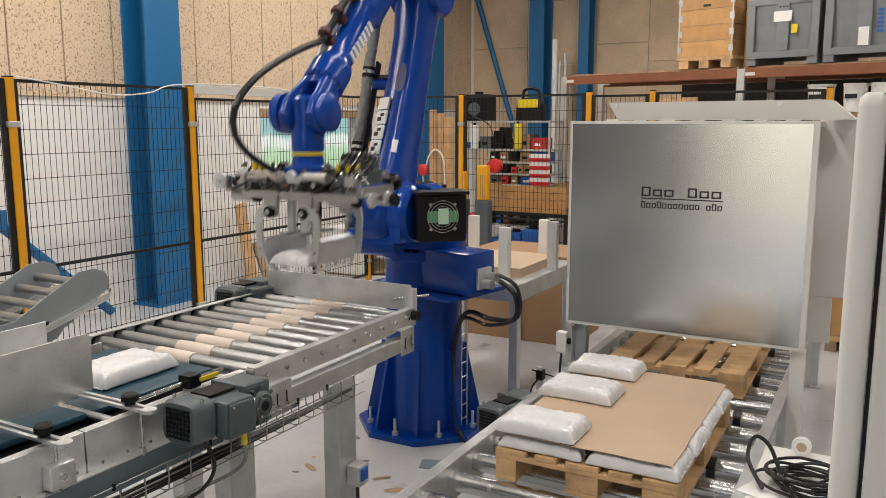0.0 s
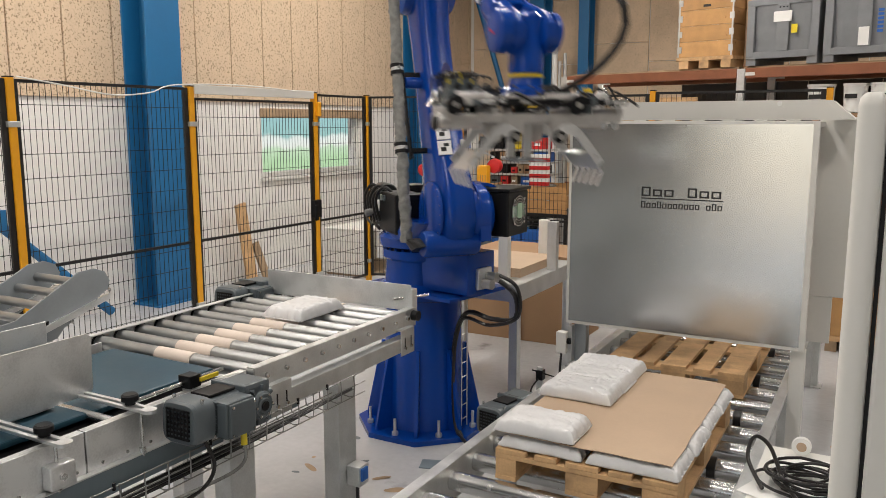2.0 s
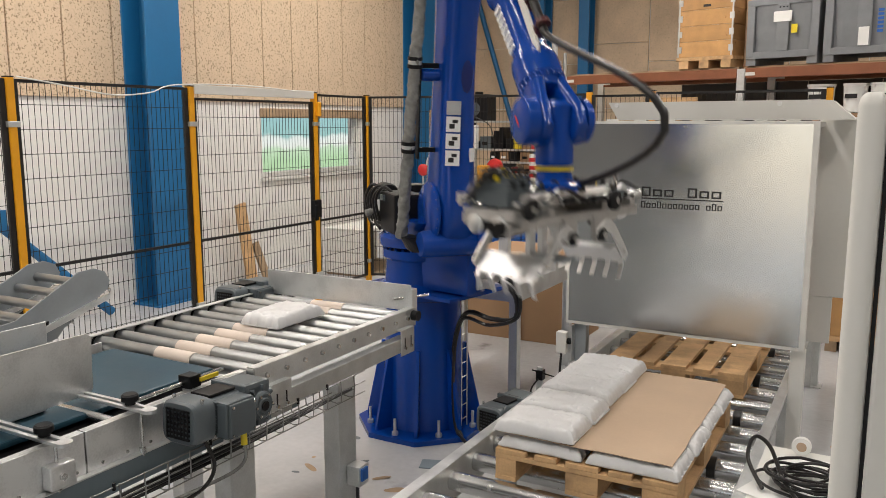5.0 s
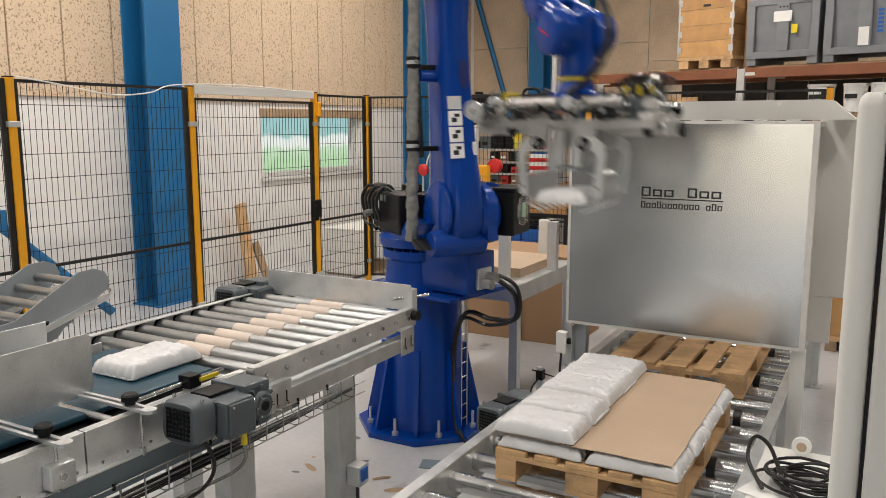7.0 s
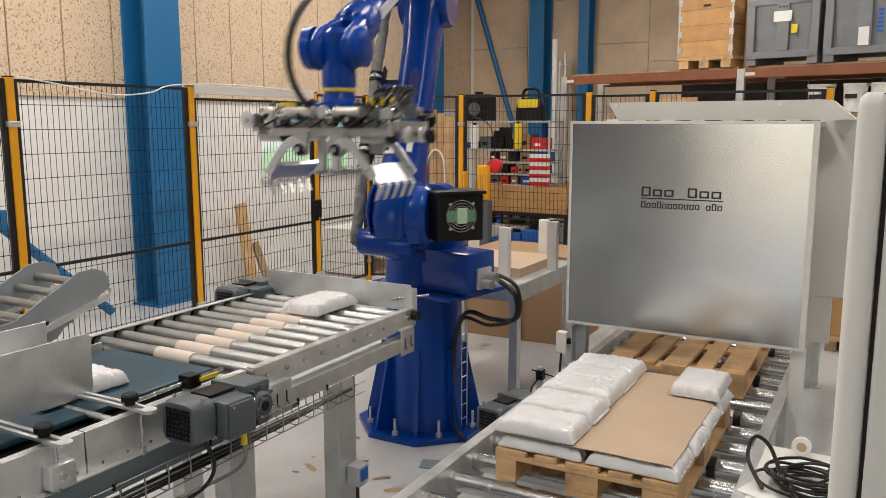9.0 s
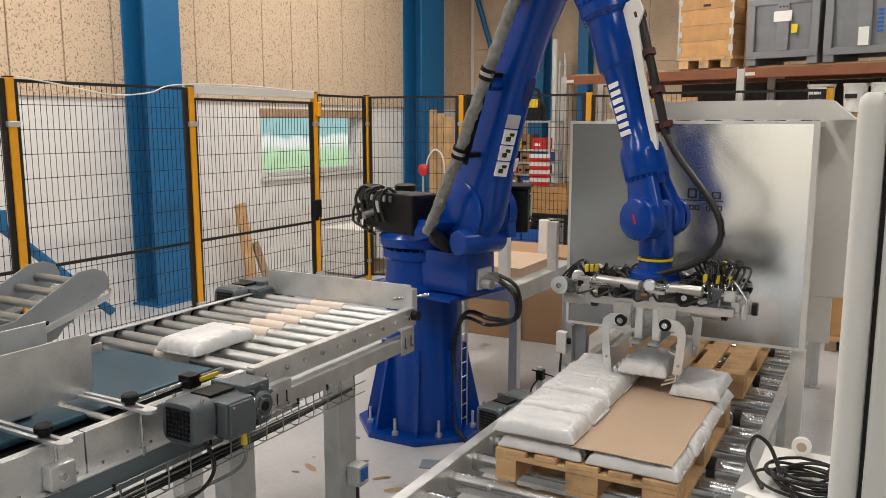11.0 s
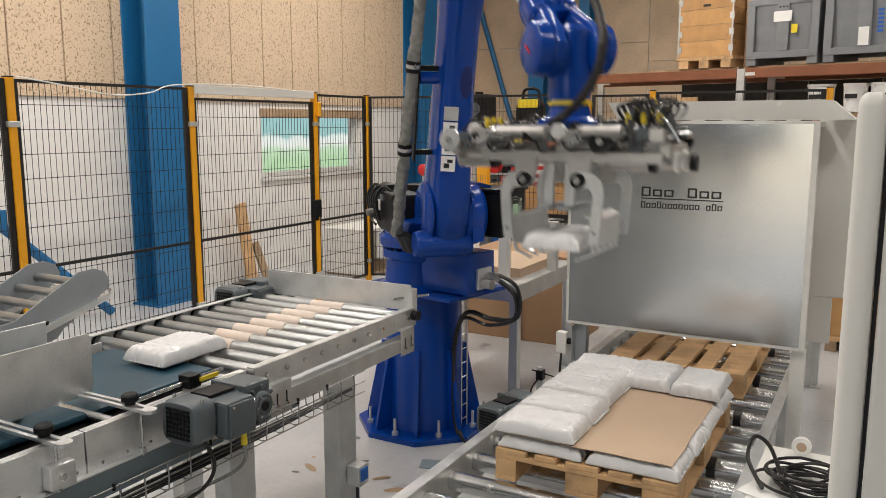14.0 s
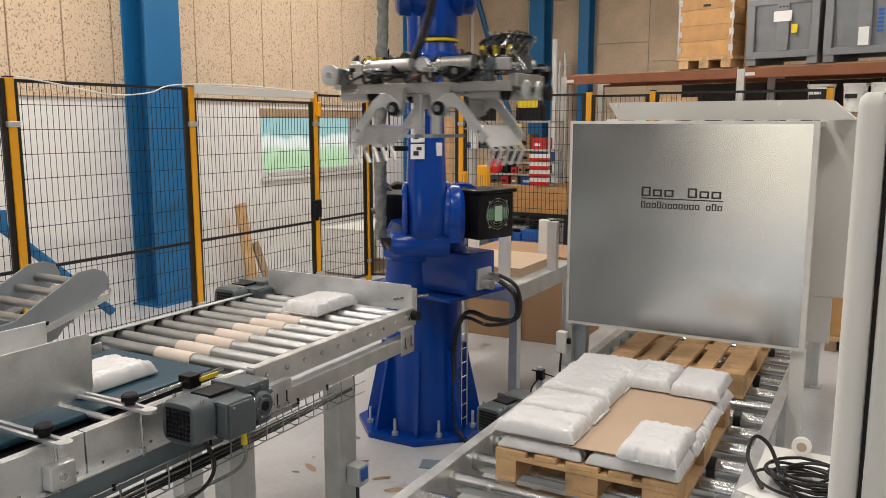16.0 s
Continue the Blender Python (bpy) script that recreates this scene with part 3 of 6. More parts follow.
for v in bm.verts:
    v.co.z += 0.003 * noise.noise(v.co * 4) + 0.004
    v.co.x += 0.006 * noise.noise(v.co * 5 + Vector((3, 1, 0))) * (1 if v.co.x > 0.7 else 0)
    v.co.y += 0.008 * noise.noise(v.co * 6) * (1 if v.co.y < 0.05 else 0)
    v.co.z -= 0.012 * max(0.0, (v.co.x - 0.70) / 0.06) ** 2 * max(0.0, noise.noise(Vector((1, v.co.y * 4, 0))) + 0.3)
r = bmesh.ops.extrude_face_region(bm, geom=bm.faces[:])
for v in r["geom"]:
    if isinstance(v, bmesh.types.BMVert):
        v.co.z += 0.003
bmesh.ops.recalc_face_normals(bm, faces=bm.faces)
part("sheet", bm, CARD, sheet)
LAY = SHEET + 0.008
for i, (x, y) in enumerate([(0.175, 0.125), (0.168, 0.662), (0.165, 1.09)]):
    bag("white filled plastic bag with a heat-sealed seam on the cardboard sheet", i + 1, pose(x, y, LAY, 0, 0, 90))

# ---- guard panel with the company sign ----
GP = thing("guard_panel", "large brushed galvanised guard panel with a white frame and a sign", "guard panel", pose(0, 1.715, 0))
part("sheet", bx(-0.295, 1.065, -0.006, 0.0, 0.875, 2.118), BRUSHED, GP, "brushed galvanised sheet")
bm = B()
box(bm, -0.314, -0.29, -0.003, 0.04, 0.855, 2.135, bevel=0.003)
box(bm, 1.06, 1.096, -0.003, 0.04, 0.855, 2.135, bevel=0.003)
box(bm, -0.29, 1.06, -0.0028, 0.04, 2.113, 2.135, bevel=0.003)
box(bm, -0.29, 1.06, -0.0028, 0.04, 0.855, 0.88, bevel=0.003)
part("frame", bm, WHITEPAINT, GP)
for x, z in ((-0.27, 2.095), (0.39, 2.10), (1.04, 2.095), (-0.27, 1.48), (1.04, 1.48), (-0.27, 0.90), (1.04, 0.90)):
    part("screw", cy((x, -0.006, z), (x, -0.012, z), 0.011, seg=12), CHROME, GP)

# sign on the guard panel: plain hollow blocks in place of its letters
def blocks(parent, x0, x1, z0, z1, y, n, stroke, skip=(), tall=()):
    p = (x1 - x0) / n
    for i in range(n):
        if i in skip:
            continue
        a, b = x0 + i * p, x0 + (i + 0.80) * p
        top = z1 if i in tall else z0 + (z1 - z0) * 0.74
        bm = B()
        box(bm, a, a + stroke * 1.25, y - 0.0015, y, z0, top)
        box(bm, b - stroke * 1.25, b, y - 0.0015, y, z0, top)
        box(bm, a + stroke * 1.25, b - stroke * 1.25, y - 0.0015, y, top - stroke, top)
        box(bm, a + stroke * 1.25, b - stroke * 1.25, y - 0.0015, y, z0, z0 + stroke)
        part("sign_block", bm, SIGNBLACK, parent)


blocks(GP, 0.147, 0.62, 1.692, 1.748, -0.006, 7, 0.0085, skip=(3,), tall=(0, 4))
part("sign_rule", bx(0.147, 0.62, -0.0075, -0.006, 1.676, 1.682), SIGNBLACK, GP)
blocks(GP, 0.147, 0.62, 1.622, 1.662, -0.006, 15, 0.0055, skip=(11,), tall=(0, 3, 13))

# white housing behind the panel
hood = thing("machine_housing", "white painted sheet steel housing of the pallet machine", "housing")
part("hood_plate", prism(B(), [(-0.07, 2.14), (1.196, 2.14), (1.101, 2.252), (-0.135, 2.249)], 1.90, 1.906), WHITEPAINT, hood)
for x in (-0.08, 0.864):
    part("hood_screw", cy((x, 1.89, 2.231), (x, 1.90, 2.231), 0.013, seg=14), PAPER, hood)
part("side_cover", bx(1.05, 1.25, 2.30, 2.33, 1.066, 2.146, bevel=0.006), WHITEPAINT, hood)
part("side_lower", bx(1.05, 1.187, 2.31, 2.335, 0.77, 1.065, bevel=0.006), WHITEPAINT, hood)
part("bevel_cover", prism(B(), [(1.12, 2.147), (1.25, 2.147), (1.13, 2.25), (1.06, 2.25)], 1.96, 2.3), WHITEPAINT, hood)
part("top_cover", bx(-0.28, 1.08, 1.92, 3.3, 2.10, 2.13), WHITEPAINT, hood)
part("far_side", bx(-0.30, -0.28, 1.80, 3.3, 0.95, 2.13), WHITEPAINT, hood)
part("post", bx(1.02, 1.10, 1.756, 1.82, 0.0, 0.85, bevel=0.006), WHITEPAINT, hood)
part("post", bx(-0.27, -0.19, 1.756, 1.82, 0.0, 0.85, bevel=0.006), GREYPAINT, hood)
part("post", bx(0.94, 1.05, 3.88, 3.95, 0.0, 2.10, bevel=0.006), RAIL, hood)
part("edge_strip", bx(0.915, 0.938, 3.88, 3.93, 0.0, 0.42), YELLOW, hood)
part("foot_plate", bx(0.90, 1.08, 3.85, 3.98, 0.0, 0.012), RAIL, hood)
for i in range(8):
    z = 0.98 + i * 0.15
    part("hinge_tab", bx(1.097, 1.106, 1.72, 1.745, z, z + 0.06, bevel=0.002), RAIL, GP)
for i in range(7):
    x = -0.10 + i * 0.17
    part("edge_tab", bx(x, x + 0.07, 1.76 - 1.715, 1.764 - 1.715 + 0.012, 2.136, 2.146), WHITEPAINT, GP)
sw = thing("switch_box", "small grey switch box with cables on a post", "switch box")
part("box", bx(-0.36, -0.29, 1.66, 1.72, 0.66, 0.80, bevel=0.008), WHITEPAINT, sw)
part("button", cy((-0.29, 1.69, 0.74), (-0.27, 1.69, 0.74), 0.02, seg=14), BLACK, sw)
part("cable", tube(B(), [(-0.33, 1.69, 0.66), (-0.33, 1.67, 0.45), (-0.30, 1.70, 0.2), (-0.28, 1.75, 0.01)], 0.008), RUBBER, sw)
part("bracket", bx(-0.29, -0.265, 1.70, 1.756, 0.60, 0.84), RAIL, sw)

# sheet magazine: steel table with cardboard sheets and upright guides
mag = thing("sheet_magazine", "galvanised table with upright guides for cardboard sheets", "table")
part("table_top", bx(-2.05, -0.92, 2.32, 3.55, 0.885, 0.93, bevel=0.004), RAIL, mag)
part("apron", bx(-2.05, -0.915, 2.31, 2.318, 0.80, 0.929), RAIL, mag)
part("apron", bx(-0.918, -0.91, 2.319, 3.55, 0.80, 0.929), RAIL, mag)
for x, y in ((-0.96, 2.37), (-2.0, 2.37), (-0.96, 3.5), (-2.0, 3.5)):
    part("leg", bx(x - 0.035, x + 0.035, y - 0.035, y + 0.035, 0.0, 0.885, bevel=0.004), RAIL, mag)
for x, y, h in ((-1.12, 2.52, 0.40), (-1.62, 2.98, 0.42), (-1.17, 3.45, 0.36), (-0.93, 3.05, 0.40)):
    g = part("guide_post", bx(x - 0.04, x + 0.04, y - 0.03, y + 0.03, 0.93, 0.93 + h, bevel=0.004), WHITEPAINT if x < -1 else RAIL, mag)
st = thing("cardboard_stack", "stack of brown cardboard sheets on the magazine table", "cardboard")
for i in range(6):
    part("sheet", bx(-1.96 + 0.004 * i, -1.02, 2.60, 3.40 - 0.003 * i, 0.931 + i * 0.012, 0.942 + i * 0.012), CARD, st)
cb = thing("carton", "large plain brown cardboard carton on the floor", "carton")
part("side", bx(-2.25, -1.10, 4.05, 4.85, 0.0, 0.86, bevel=0.006), BROWNBOX, cb)
part("flap", bx(-2.25, -1.10, 4.03, 4.05, 0.72, 0.87, bevel=0.004), BROWNBOX, cb)
part("tape", bx(-1.70, -1.64, 4.026, 4.031, 0.0, 0.87), CARD, cb)


def gear_motor(name_m, label, length=0.30):
    """Motor along x with a cooling fan grille and a worm gearbox at its far end."""
    t = thing("gear_motor", label, "motor", name_m, "gear motors")
    part("housing", loft(B(), [((0.0, 0, 0), (0, 1, 0), (0, 0, 1), 0.082, 0.075), ((0.012, 0, 0), (0, 1, 0), (0, 0, 1), 0.09, 0.085), ((0.10, 0, 0), (0, 1, 0), (0, 0, 1), 0.09, 0.085), ((0.104, 0, 0), (0, 1, 0), (0, 0, 1), 0.08, 0.075), ((length * 0.75, 0, 0), (0, 1, 0), (0, 0, 1), 0.08, 0.075)], n=28, pw=4.5), MOTORGREY, t, smooth=True)
    for k in range(10):
        z = -0.062 + k * 0.0138
        part("cooling_fin", bx(0.108, length * 0.72, -0.086, 0.086, z, z + 0.004), MOTORGREY, t)
    for k in range(7):
        z = -0.055 + k * 0.018
        part("grille_bar", bx(-0.006, 0.0, -0.06, 0.06, z - 0.004, z + 0.004), BLACK, t)
    for k in range(7):
        y = -0.055 + k * 0.018
        part("grille_bar", bx(-0.0085, -0.0065, y - 0.003, y + 0.003, -0.058, 0.058), BLACK, t)
    part("terminal_box", bx(0.115, 0.265, -0.135, -0.07, -0.078, 0.066, bevel=0.010), MOTORGREY, t)
    part("box_lid", bx(0.120, 0.260, -0.150, -0.136, -0.073, 0.061, bevel=0.008), MOTORGREY, t)
    for x in (0.132, 0.248):
        for z in (-0.061, 0.049):
            part("lid_screw", cy((x, -0.155, z), (x, -0.150, z), 0.006, seg=8), CHROME, t)
    part("top_plate", bx(0.11, 0.25, -0.05, 0.05, 0.076, 0.088, bevel=0.003), BLACK, t, "black rating plate")
    for y in (-0.07, 0.07):
        part("cowl_screw", cy((0.05, y, 0.07), (0.05, y * 1.05, 0.092), 0.007, seg=8), CHROME, t)
    g0 = length * 0.75
    part("gearbox", bx(g0, g0 + 0.16, -0.075, 0.085, -0.105, 0.085, bevel=0.018), MOTORGREY, t)
    part("gear_flange", bx(g0 - 0.012, g0 + 0.012, -0.092, 0.092, -0.11, 0.092, bevel=0.006), MOTORGREY, t)
    for k in range(8):
        a = math.pi * k / 4 + 0.2
        m = Matrix.Translation((g0 + 0.085, 0, -0.01)) @ Matrix.Rotation(a, 4, "Y")
        part("gear_rib", bx(0.045, 0.082, -0.092, -0.070, -0.006, 0.006, bevel=0.002, m=m), MOTORGREY, t)
    gb = part("output_hub", lathe(B(), [(0.066, -0.088), (0.060, -0.084), (0.058, -0.1), (0.048, -0.108), (0.036, -0.104), (0.03, -0.112)][::-1], "y", 28, Matrix.Translation((g0 + 0.085, 0, -0.01))), MOTORGREY, t, smooth=True)
    part("shaft_bore", cy((g0 + 0.085, -0.117, -0.01), (g0 + 0.085, -0.111, -0.01), 0.02, seg=18), BLACK, gb)
    for k in range(6):
        a = 2 * math.pi * k / 6
        x, z = length * 0.75 + 0.085 + 0.047 * math.cos(a), -0.01 + 0.047 * math.sin(a)
        part("bolt", cy((x, -0.114, z), (x, -0.108, z), 0.006, seg=6), CHROME, gb)
    return t


gm = gear_motor(pose(-0.665, -1.185, 1.085, 0, 2, 90) @ Matrix.Scale(0.93, 4), "grey gear motor with fan grille beside the belt conveyor", 0.36)
part("cable", tube(B(), [(0.10, -0.02, -0.08), (0.13, -0.05, -0.19), (0.09, -0.04, -0.27), (-0.05, -0.03, -0.30)], 0.008), RUBBER, gm)
part("gland", cy((0.235, -0.105, -0.079), (0.235, -0.108, -0.135), 0.013), YELLOWCABLE, gm, "yellow cable plug")
part("plug_cable", tube(B(), [(0.235, -0.108, -0.13), (0.24, -0.11, -0.19), (0.22, -0.08, -0.24), (0.12, -0.04, -0.27), (-0.1, -0.02, -0.275)], 0.007), GREYHOSE, gm)
gear_motor(pose(-1.90, 0.32, 1.09, 0, 0, 90), "grey gear motor behind the roller conveyor", 0.30)
gear_motor(pose(-0.42, 0.80, 0.47, 0, 0, 80), "grey gear motor beside the pallet conveyor", 0.30)

# wire cable tray under the conveyors
DARKZINC = material("dull_dark_zinc_wire", (0.26, 0.26, 0.25), 0.38, 0.8, var=0.2)
tray = thing("cable_tray", "zinc wire basket cable tray under the conveyor", "cable tray")
TX = -0.655
for k, (dx, dz) in enumerate(((0.0, 0.10), (0.0, 0.05), (0.0, 0.0), (-0.06, 0.0), (-0.12, 0.0), (-0.12, 0.05), (-0.12, 0.10))):
    part("long_wire", cy((TX + dx, -2.9, 0.87 + dz), (TX + dx, -0.06, 0.87 + dz), 0.0028, seg=6), DARKZINC, tray)
for i in range(28):
    y = -2.85 + i * 0.10
    part("cross_wire", tube(B(), [(TX, y, 0.975), (TX, y, 0.872), (TX - 0.06, y, 0.868), (TX - 0.12, y, 0.872), (TX - 0.12, y, 0.975)], 0.0028, seg=5, steps=2), DARKZINC, tray)
for i in range(3):
    part("cable", tube(B(), [(TX - 0.03 - 0.03 * i, -2.9, 0.885), (TX - 0.05 - 0.02 * i, -2.0, 0.882), (TX - 0.02 - 0.03 * i, -1.0, 0.884), (TX - 0.05, -0.1, 0.885)], 0.007, seg=6), RUBBER, tray)
for y in (-1.47, -1.05, -0.85, -0.55, -0.35):
    part("cable_tie", cy((TX, y, 0.96), (TX, y, 0.985), 0.006, seg=6), BLACK, tray)

# photo cell with yellow label between belt and rollers
pc = thing("photo_sensor", "black photo sensor with yellow label on a rod", "sensor")
part("body", bx(-0.86, -0.80, -1.00, -0.94, 1.13, 1.18, bevel=0.005), BLACK, pc)
part("label", bx(-0.80, -0.79, -0.95, -0.86, 1.15, 1.165), YELLOWCABLE, pc)
part("rod", cy((-0.83, -1.25, 1.15), (-0.83, -0.8, 1.155), 0.008), CHROME, pc)
part("mount", bx(-0.85, -0.81, -0.99, -0.95, 1.085, 1.13), RAIL, pc)

# switch on the conveyor leg
sw2 = thing("isolator_switch", "small grey and blue switch box on the conveyor leg", "switch box")
part("box", bx(-0.735, -0.66, -0.11, -0.03, 0.40, 0.50, bevel=0.006), RAIL, sw2)
part("lid", bx(-0.66, -0.65, -0.10, -0.05, 0.43, 0.49), BRIGHTBLUE, sw2)
part("cable", tube(B(), [(-0.70, -0.07, 0.40), (-0.71, -0.05, 0.25), (-0.70, 0.0, 0.1), (-0.68, 0.02, 0.01)], 0.009), RUBBER, sw2)

# gravity roller track standing behind the belt conveyor
grav = thing("roller_track", "grey inclined roller track end with rounded side plates", "conveyor")
for x, dy in ((-2.0, 0.0), (-2.42, 0.02)):
    o = [(-1.45, 1.02), (-0.70, 1.10), (-0.66, 1.14), (-0.40, 1.29), (-0.385, 1.33), (-0.41, 1.38), (-0.47, 1.405), (-0.56, 1.40), (-0.62, 1.37), (-0.90, 1.23), (-1.45, 1.17)]
    bm = prism(B(), o, -0.004, 0.004, Matrix.Translation((x, dy, 0)) @ Matrix.Rotation(radians(90), 4, "Z"))
    sp = part("side_plate", bm, GREYPAINT, grav)
    part("cutout", bx(x + (0.004 if x > -2.1 else -0.008), x + (0.008 if x > -2.1 else -0.004), -0.82, -0.74, 1.165, 1.195, bevel=0.001), BLACK, sp)
    part("lower_rail", prism(B(), [(-1.3, 1.0), (-0.40, 1.24), (-0.40, 1.27), (-1.3, 1.03)], -0.02, 0.0, Matrix.Translation((x, dy, 0)) @ Matrix.Rotation(radians(90), 4, "Z")), GALV, grav)
for i in range(8):
    y, z = -0.50 - i * 0.11, 1.33 - i * 0.038
    part("roller", cy((-2.415, y, z), (-2.005, y, z), 0.022, seg=18), ROLLER, grav, smooth=True)
for x in (-2.03, -2.39):
    for y in (-0.75, -1.35):
        part("leg", bx(x - 0.03, x + 0.03, y - 0.03, y + 0.03, 0.0, 1.12, bevel=0.004), RAIL, grav)
for i in range(4):
    y = -0.62 + i * 0.075
    part("screw", cy((-1.996, y, 1.165 + i * 0.04), (-1.985, y, 1.165 + i * 0.04), 0.008, seg=8), CHROME, grav)

# planks and a white crate by the window wall
pk = thing("plank", "rough pine plank leaning on the wall", "plank", group="planks")
part("board", bx(-0.09, 0.09, -0.02, 0.02, 0.0, 1.08, bevel=0.004, m=pose(-6.06, 5.08, 0, 0, -10, 90)), WOOD, pk)
pk = thing("plank", "dark weathered plank leaning on the wall", "plank", group="planks")
part("board", bx(-0.06, 0.06, -0.02, 0.02, 0.0, 0.52, bevel=0.004, m=pose(-6.02, 5.33, 0, -14, -10, 90)), WOODDARK, pk)
wb = thing("white_crate", "whitewashed wooden crate behind the fence", "crate")
for i in range(4):
    part("board", bx(-5.52, -5.5, 6.0, 7.3, 0.03 + i * 0.155, 0.175 + i * 0.155, bevel=0.004), BRICK, wb)
    part("board", bx(-5.5, -4.8, 5.98, 6.0, 0.03 + i * 0.155, 0.175 + i * 0.155, bevel=0.004), BRICK, wb)
part("lid", bx(-5.52, -4.8, 5.98, 7.3, 0.645, 0.665), BRICK, wb)
part("base", bx(-5.5, -4.8, 6.0, 7.3, 0.0, 0.03), WOODDARK, wb)

# cable loosely hung along the fence top
fc = thing("loose_cable", "thin grey cable slung along the fence top", "cable")
part("cable", tube(B(), [(FX + 0.03, 0.75, 2.47), (FX + 0.03, 1.15, 2.42), (FX + 0.03, 1.6, 2.36), (FX + 0.03, 2.0, 2.39), (FX + 0.03, 2.3, 2.47), (FX + 0.03, 3.2, 2.50), (FX + 0.03, 4.0, 2.47)], 0.006, seg=6), WHITEPAINT, fc)

# ---- pallet rack with crates and bins ----
RACK = pose(-2.75, 8.2, 0, 0, 0, -13.5)
rack = thing("pallet_rack", "steel pallet rack with rust-orange beams", "rack", RACK)
for x in (-0.05, 2.56, 4.75):
    for y in (0.0, 1.0):
        part("upright", bx(x - 0.05, x + 0.05, y - 0.03, y + 0.03, 0.0, 2.785, bevel=0.005), RAIL, rack)
for x0, x1, mat in ((0.0, 2.505, ORANGE), (2.615, 4.695, ORANGE)):
    for z in (2.67, 1.15):
        for y in (0.0, 1.0):
            part("beam", bx(x0, x1, y - 0.025, y + 0.025, z, z + 0.12, bevel=0.005), mat, rack)
            part("beam_plate", bx(x0, x0 + 0.12, y - 0.031, y - 0.026, z + 0.03, z + 0.07), WHITEPAINT, rack)
for i in range(5):
    part("deck_board", bx(0.05, 2.50, 0.05 + i * 0.19, 0.20 + i * 0.19, 2.791, 2.815), WOODDARK, rack)
    part("deck_board", bx(2.62, 4.69, 0.05 + i * 0.19, 0.20 + i * 0.19, 2.791, 2.815), WOODDARK, rack)
cr = thing("collar_crate", "orange pine crate of stacked collars on a pallet", "crate", RACK @ pose(1.70, 0.0, 2.816))
for i in range(6):
    part("board", bx(0.0, 0.72, 0.0, 0.022, 0.145 + i * 0.195, 0.335 + i * 0.195, bevel=0.003), PINE, cr)
    part("board", bx(0.698, 0.72, 0.023, 1.0, 0.145 + i * 0.195, 0.335 + i * 0.195, bevel=0.003), PINE, cr)
    for x in (-0.012, 0.672):
        part("hinge", bx(x, x + 0.06, -0.006, 0.0, 0.20 + i * 0.195, 0.28 + i * 0.195, bevel=0.002), RAIL, cr)
for x in (-0.004, 0.702):
    part("corner_strap", bx(x, x + 0.022, -0.010, -0.0065, 0.145, 1.31, bevel=0.001), RAIL, cr, "galvanised corner strap")
part("stencil_bar", bx(0.32, 0.42, -0.004, -0.001, 0.76, 0.79), SIGNBLACK, cr)
for x in (0.02, 0.29, 0.58):
    part("pallet_block", bx(x, x + 0.13, 0.0, 0.95, 0.0, 0.10, bevel=0.003), WOOD, cr)
part("pallet_deck", bx(-0.02, 0.74, -0.005, 1.0, 0.10, 0.142, bevel=0.003), WOOD, cr)
bx1 = thing("carton", "brown carton beside the pine crate", "carton", RACK @ pose(2.45, 0.3, 2.816))
part("side", bx(0.0, 0.12, 0, 0.6, 0.0, 1.1, bevel=0.004), BROWNBOX, bx1)


def bin_box(m, label):
    t = thing("plastic_bin", label, "bin", m, "grey bins")
    part("body", loft(B(), [((0.42, 0.5, 0.10), (1, 0, 0), (0, 1, 0), 0.37, 0.46), ((0.42, 0.5, 0.74), (1, 0, 0), (0, 1, 0), 0.41, 0.49)], n=32, pw=9), BIN, t)
    part("rim", bx(-0.01, 0.85, 0.0, 1.0, 0.70, 0.78, bevel=0.012), BIN, t)
    for x in (0.0, 0.75):
        part("rib", bx(x, x + 0.09, -0.012, 0.04, 0.10, 0.70, bevel=0.006), BIN, t)
    part("base_rail", bx(0.0, 0.84, -0.01, 0.06, 0.08, 0.16, bevel=0.006), BIN, t)
    part("centre_panel", bx(0.35, 0.50, -0.016, 0.0, 0.16, 0.70, bevel=0.006), BIN, t)
    for x in (0.38, 0.42, 0.46):
        part("slot", bx(x, x + 0.02, -0.0175, -0.016, 0.66, 0.675), BLACK, t)
    for x in (0.0, 0.72):
        part("foot", bx(x, x + 0.12, 0.0, 0.95, 0.0, 0.10, bevel=0.006), BIN, t)
    return t


bb = bin_box(RACK @ pose(2.60, 0.0, 2.816), "grey plastic pallet bin with a taped paper note")
part("paper_note", bx(0.32, 0.53, -0.022, -0.0165, 0.50, 0.62), PAPER, bb, "white paper note")
part("yellow_mark", bx(0.53, 0.60, -0.016, -0.013, 0.36, 0.46), YELLOWCABLE, bb)
bb = bin_box(RACK @ pose(3.50, 0.0, 2.816), "grey plastic pallet bin with a paper label and blue marks")
part("paper_label", bx(0.37, 0.48, -0.0195, -0.0165, 0.17, 0.37), PAPER, bb, "white paper label")
for i in range(6):
    part("blue_mark", bx(0.56, 0.62, -0.016, -0.013, 0.30 + i * 0.045, 0.33 + i * 0.045), BRIGHTBLUE, bb)
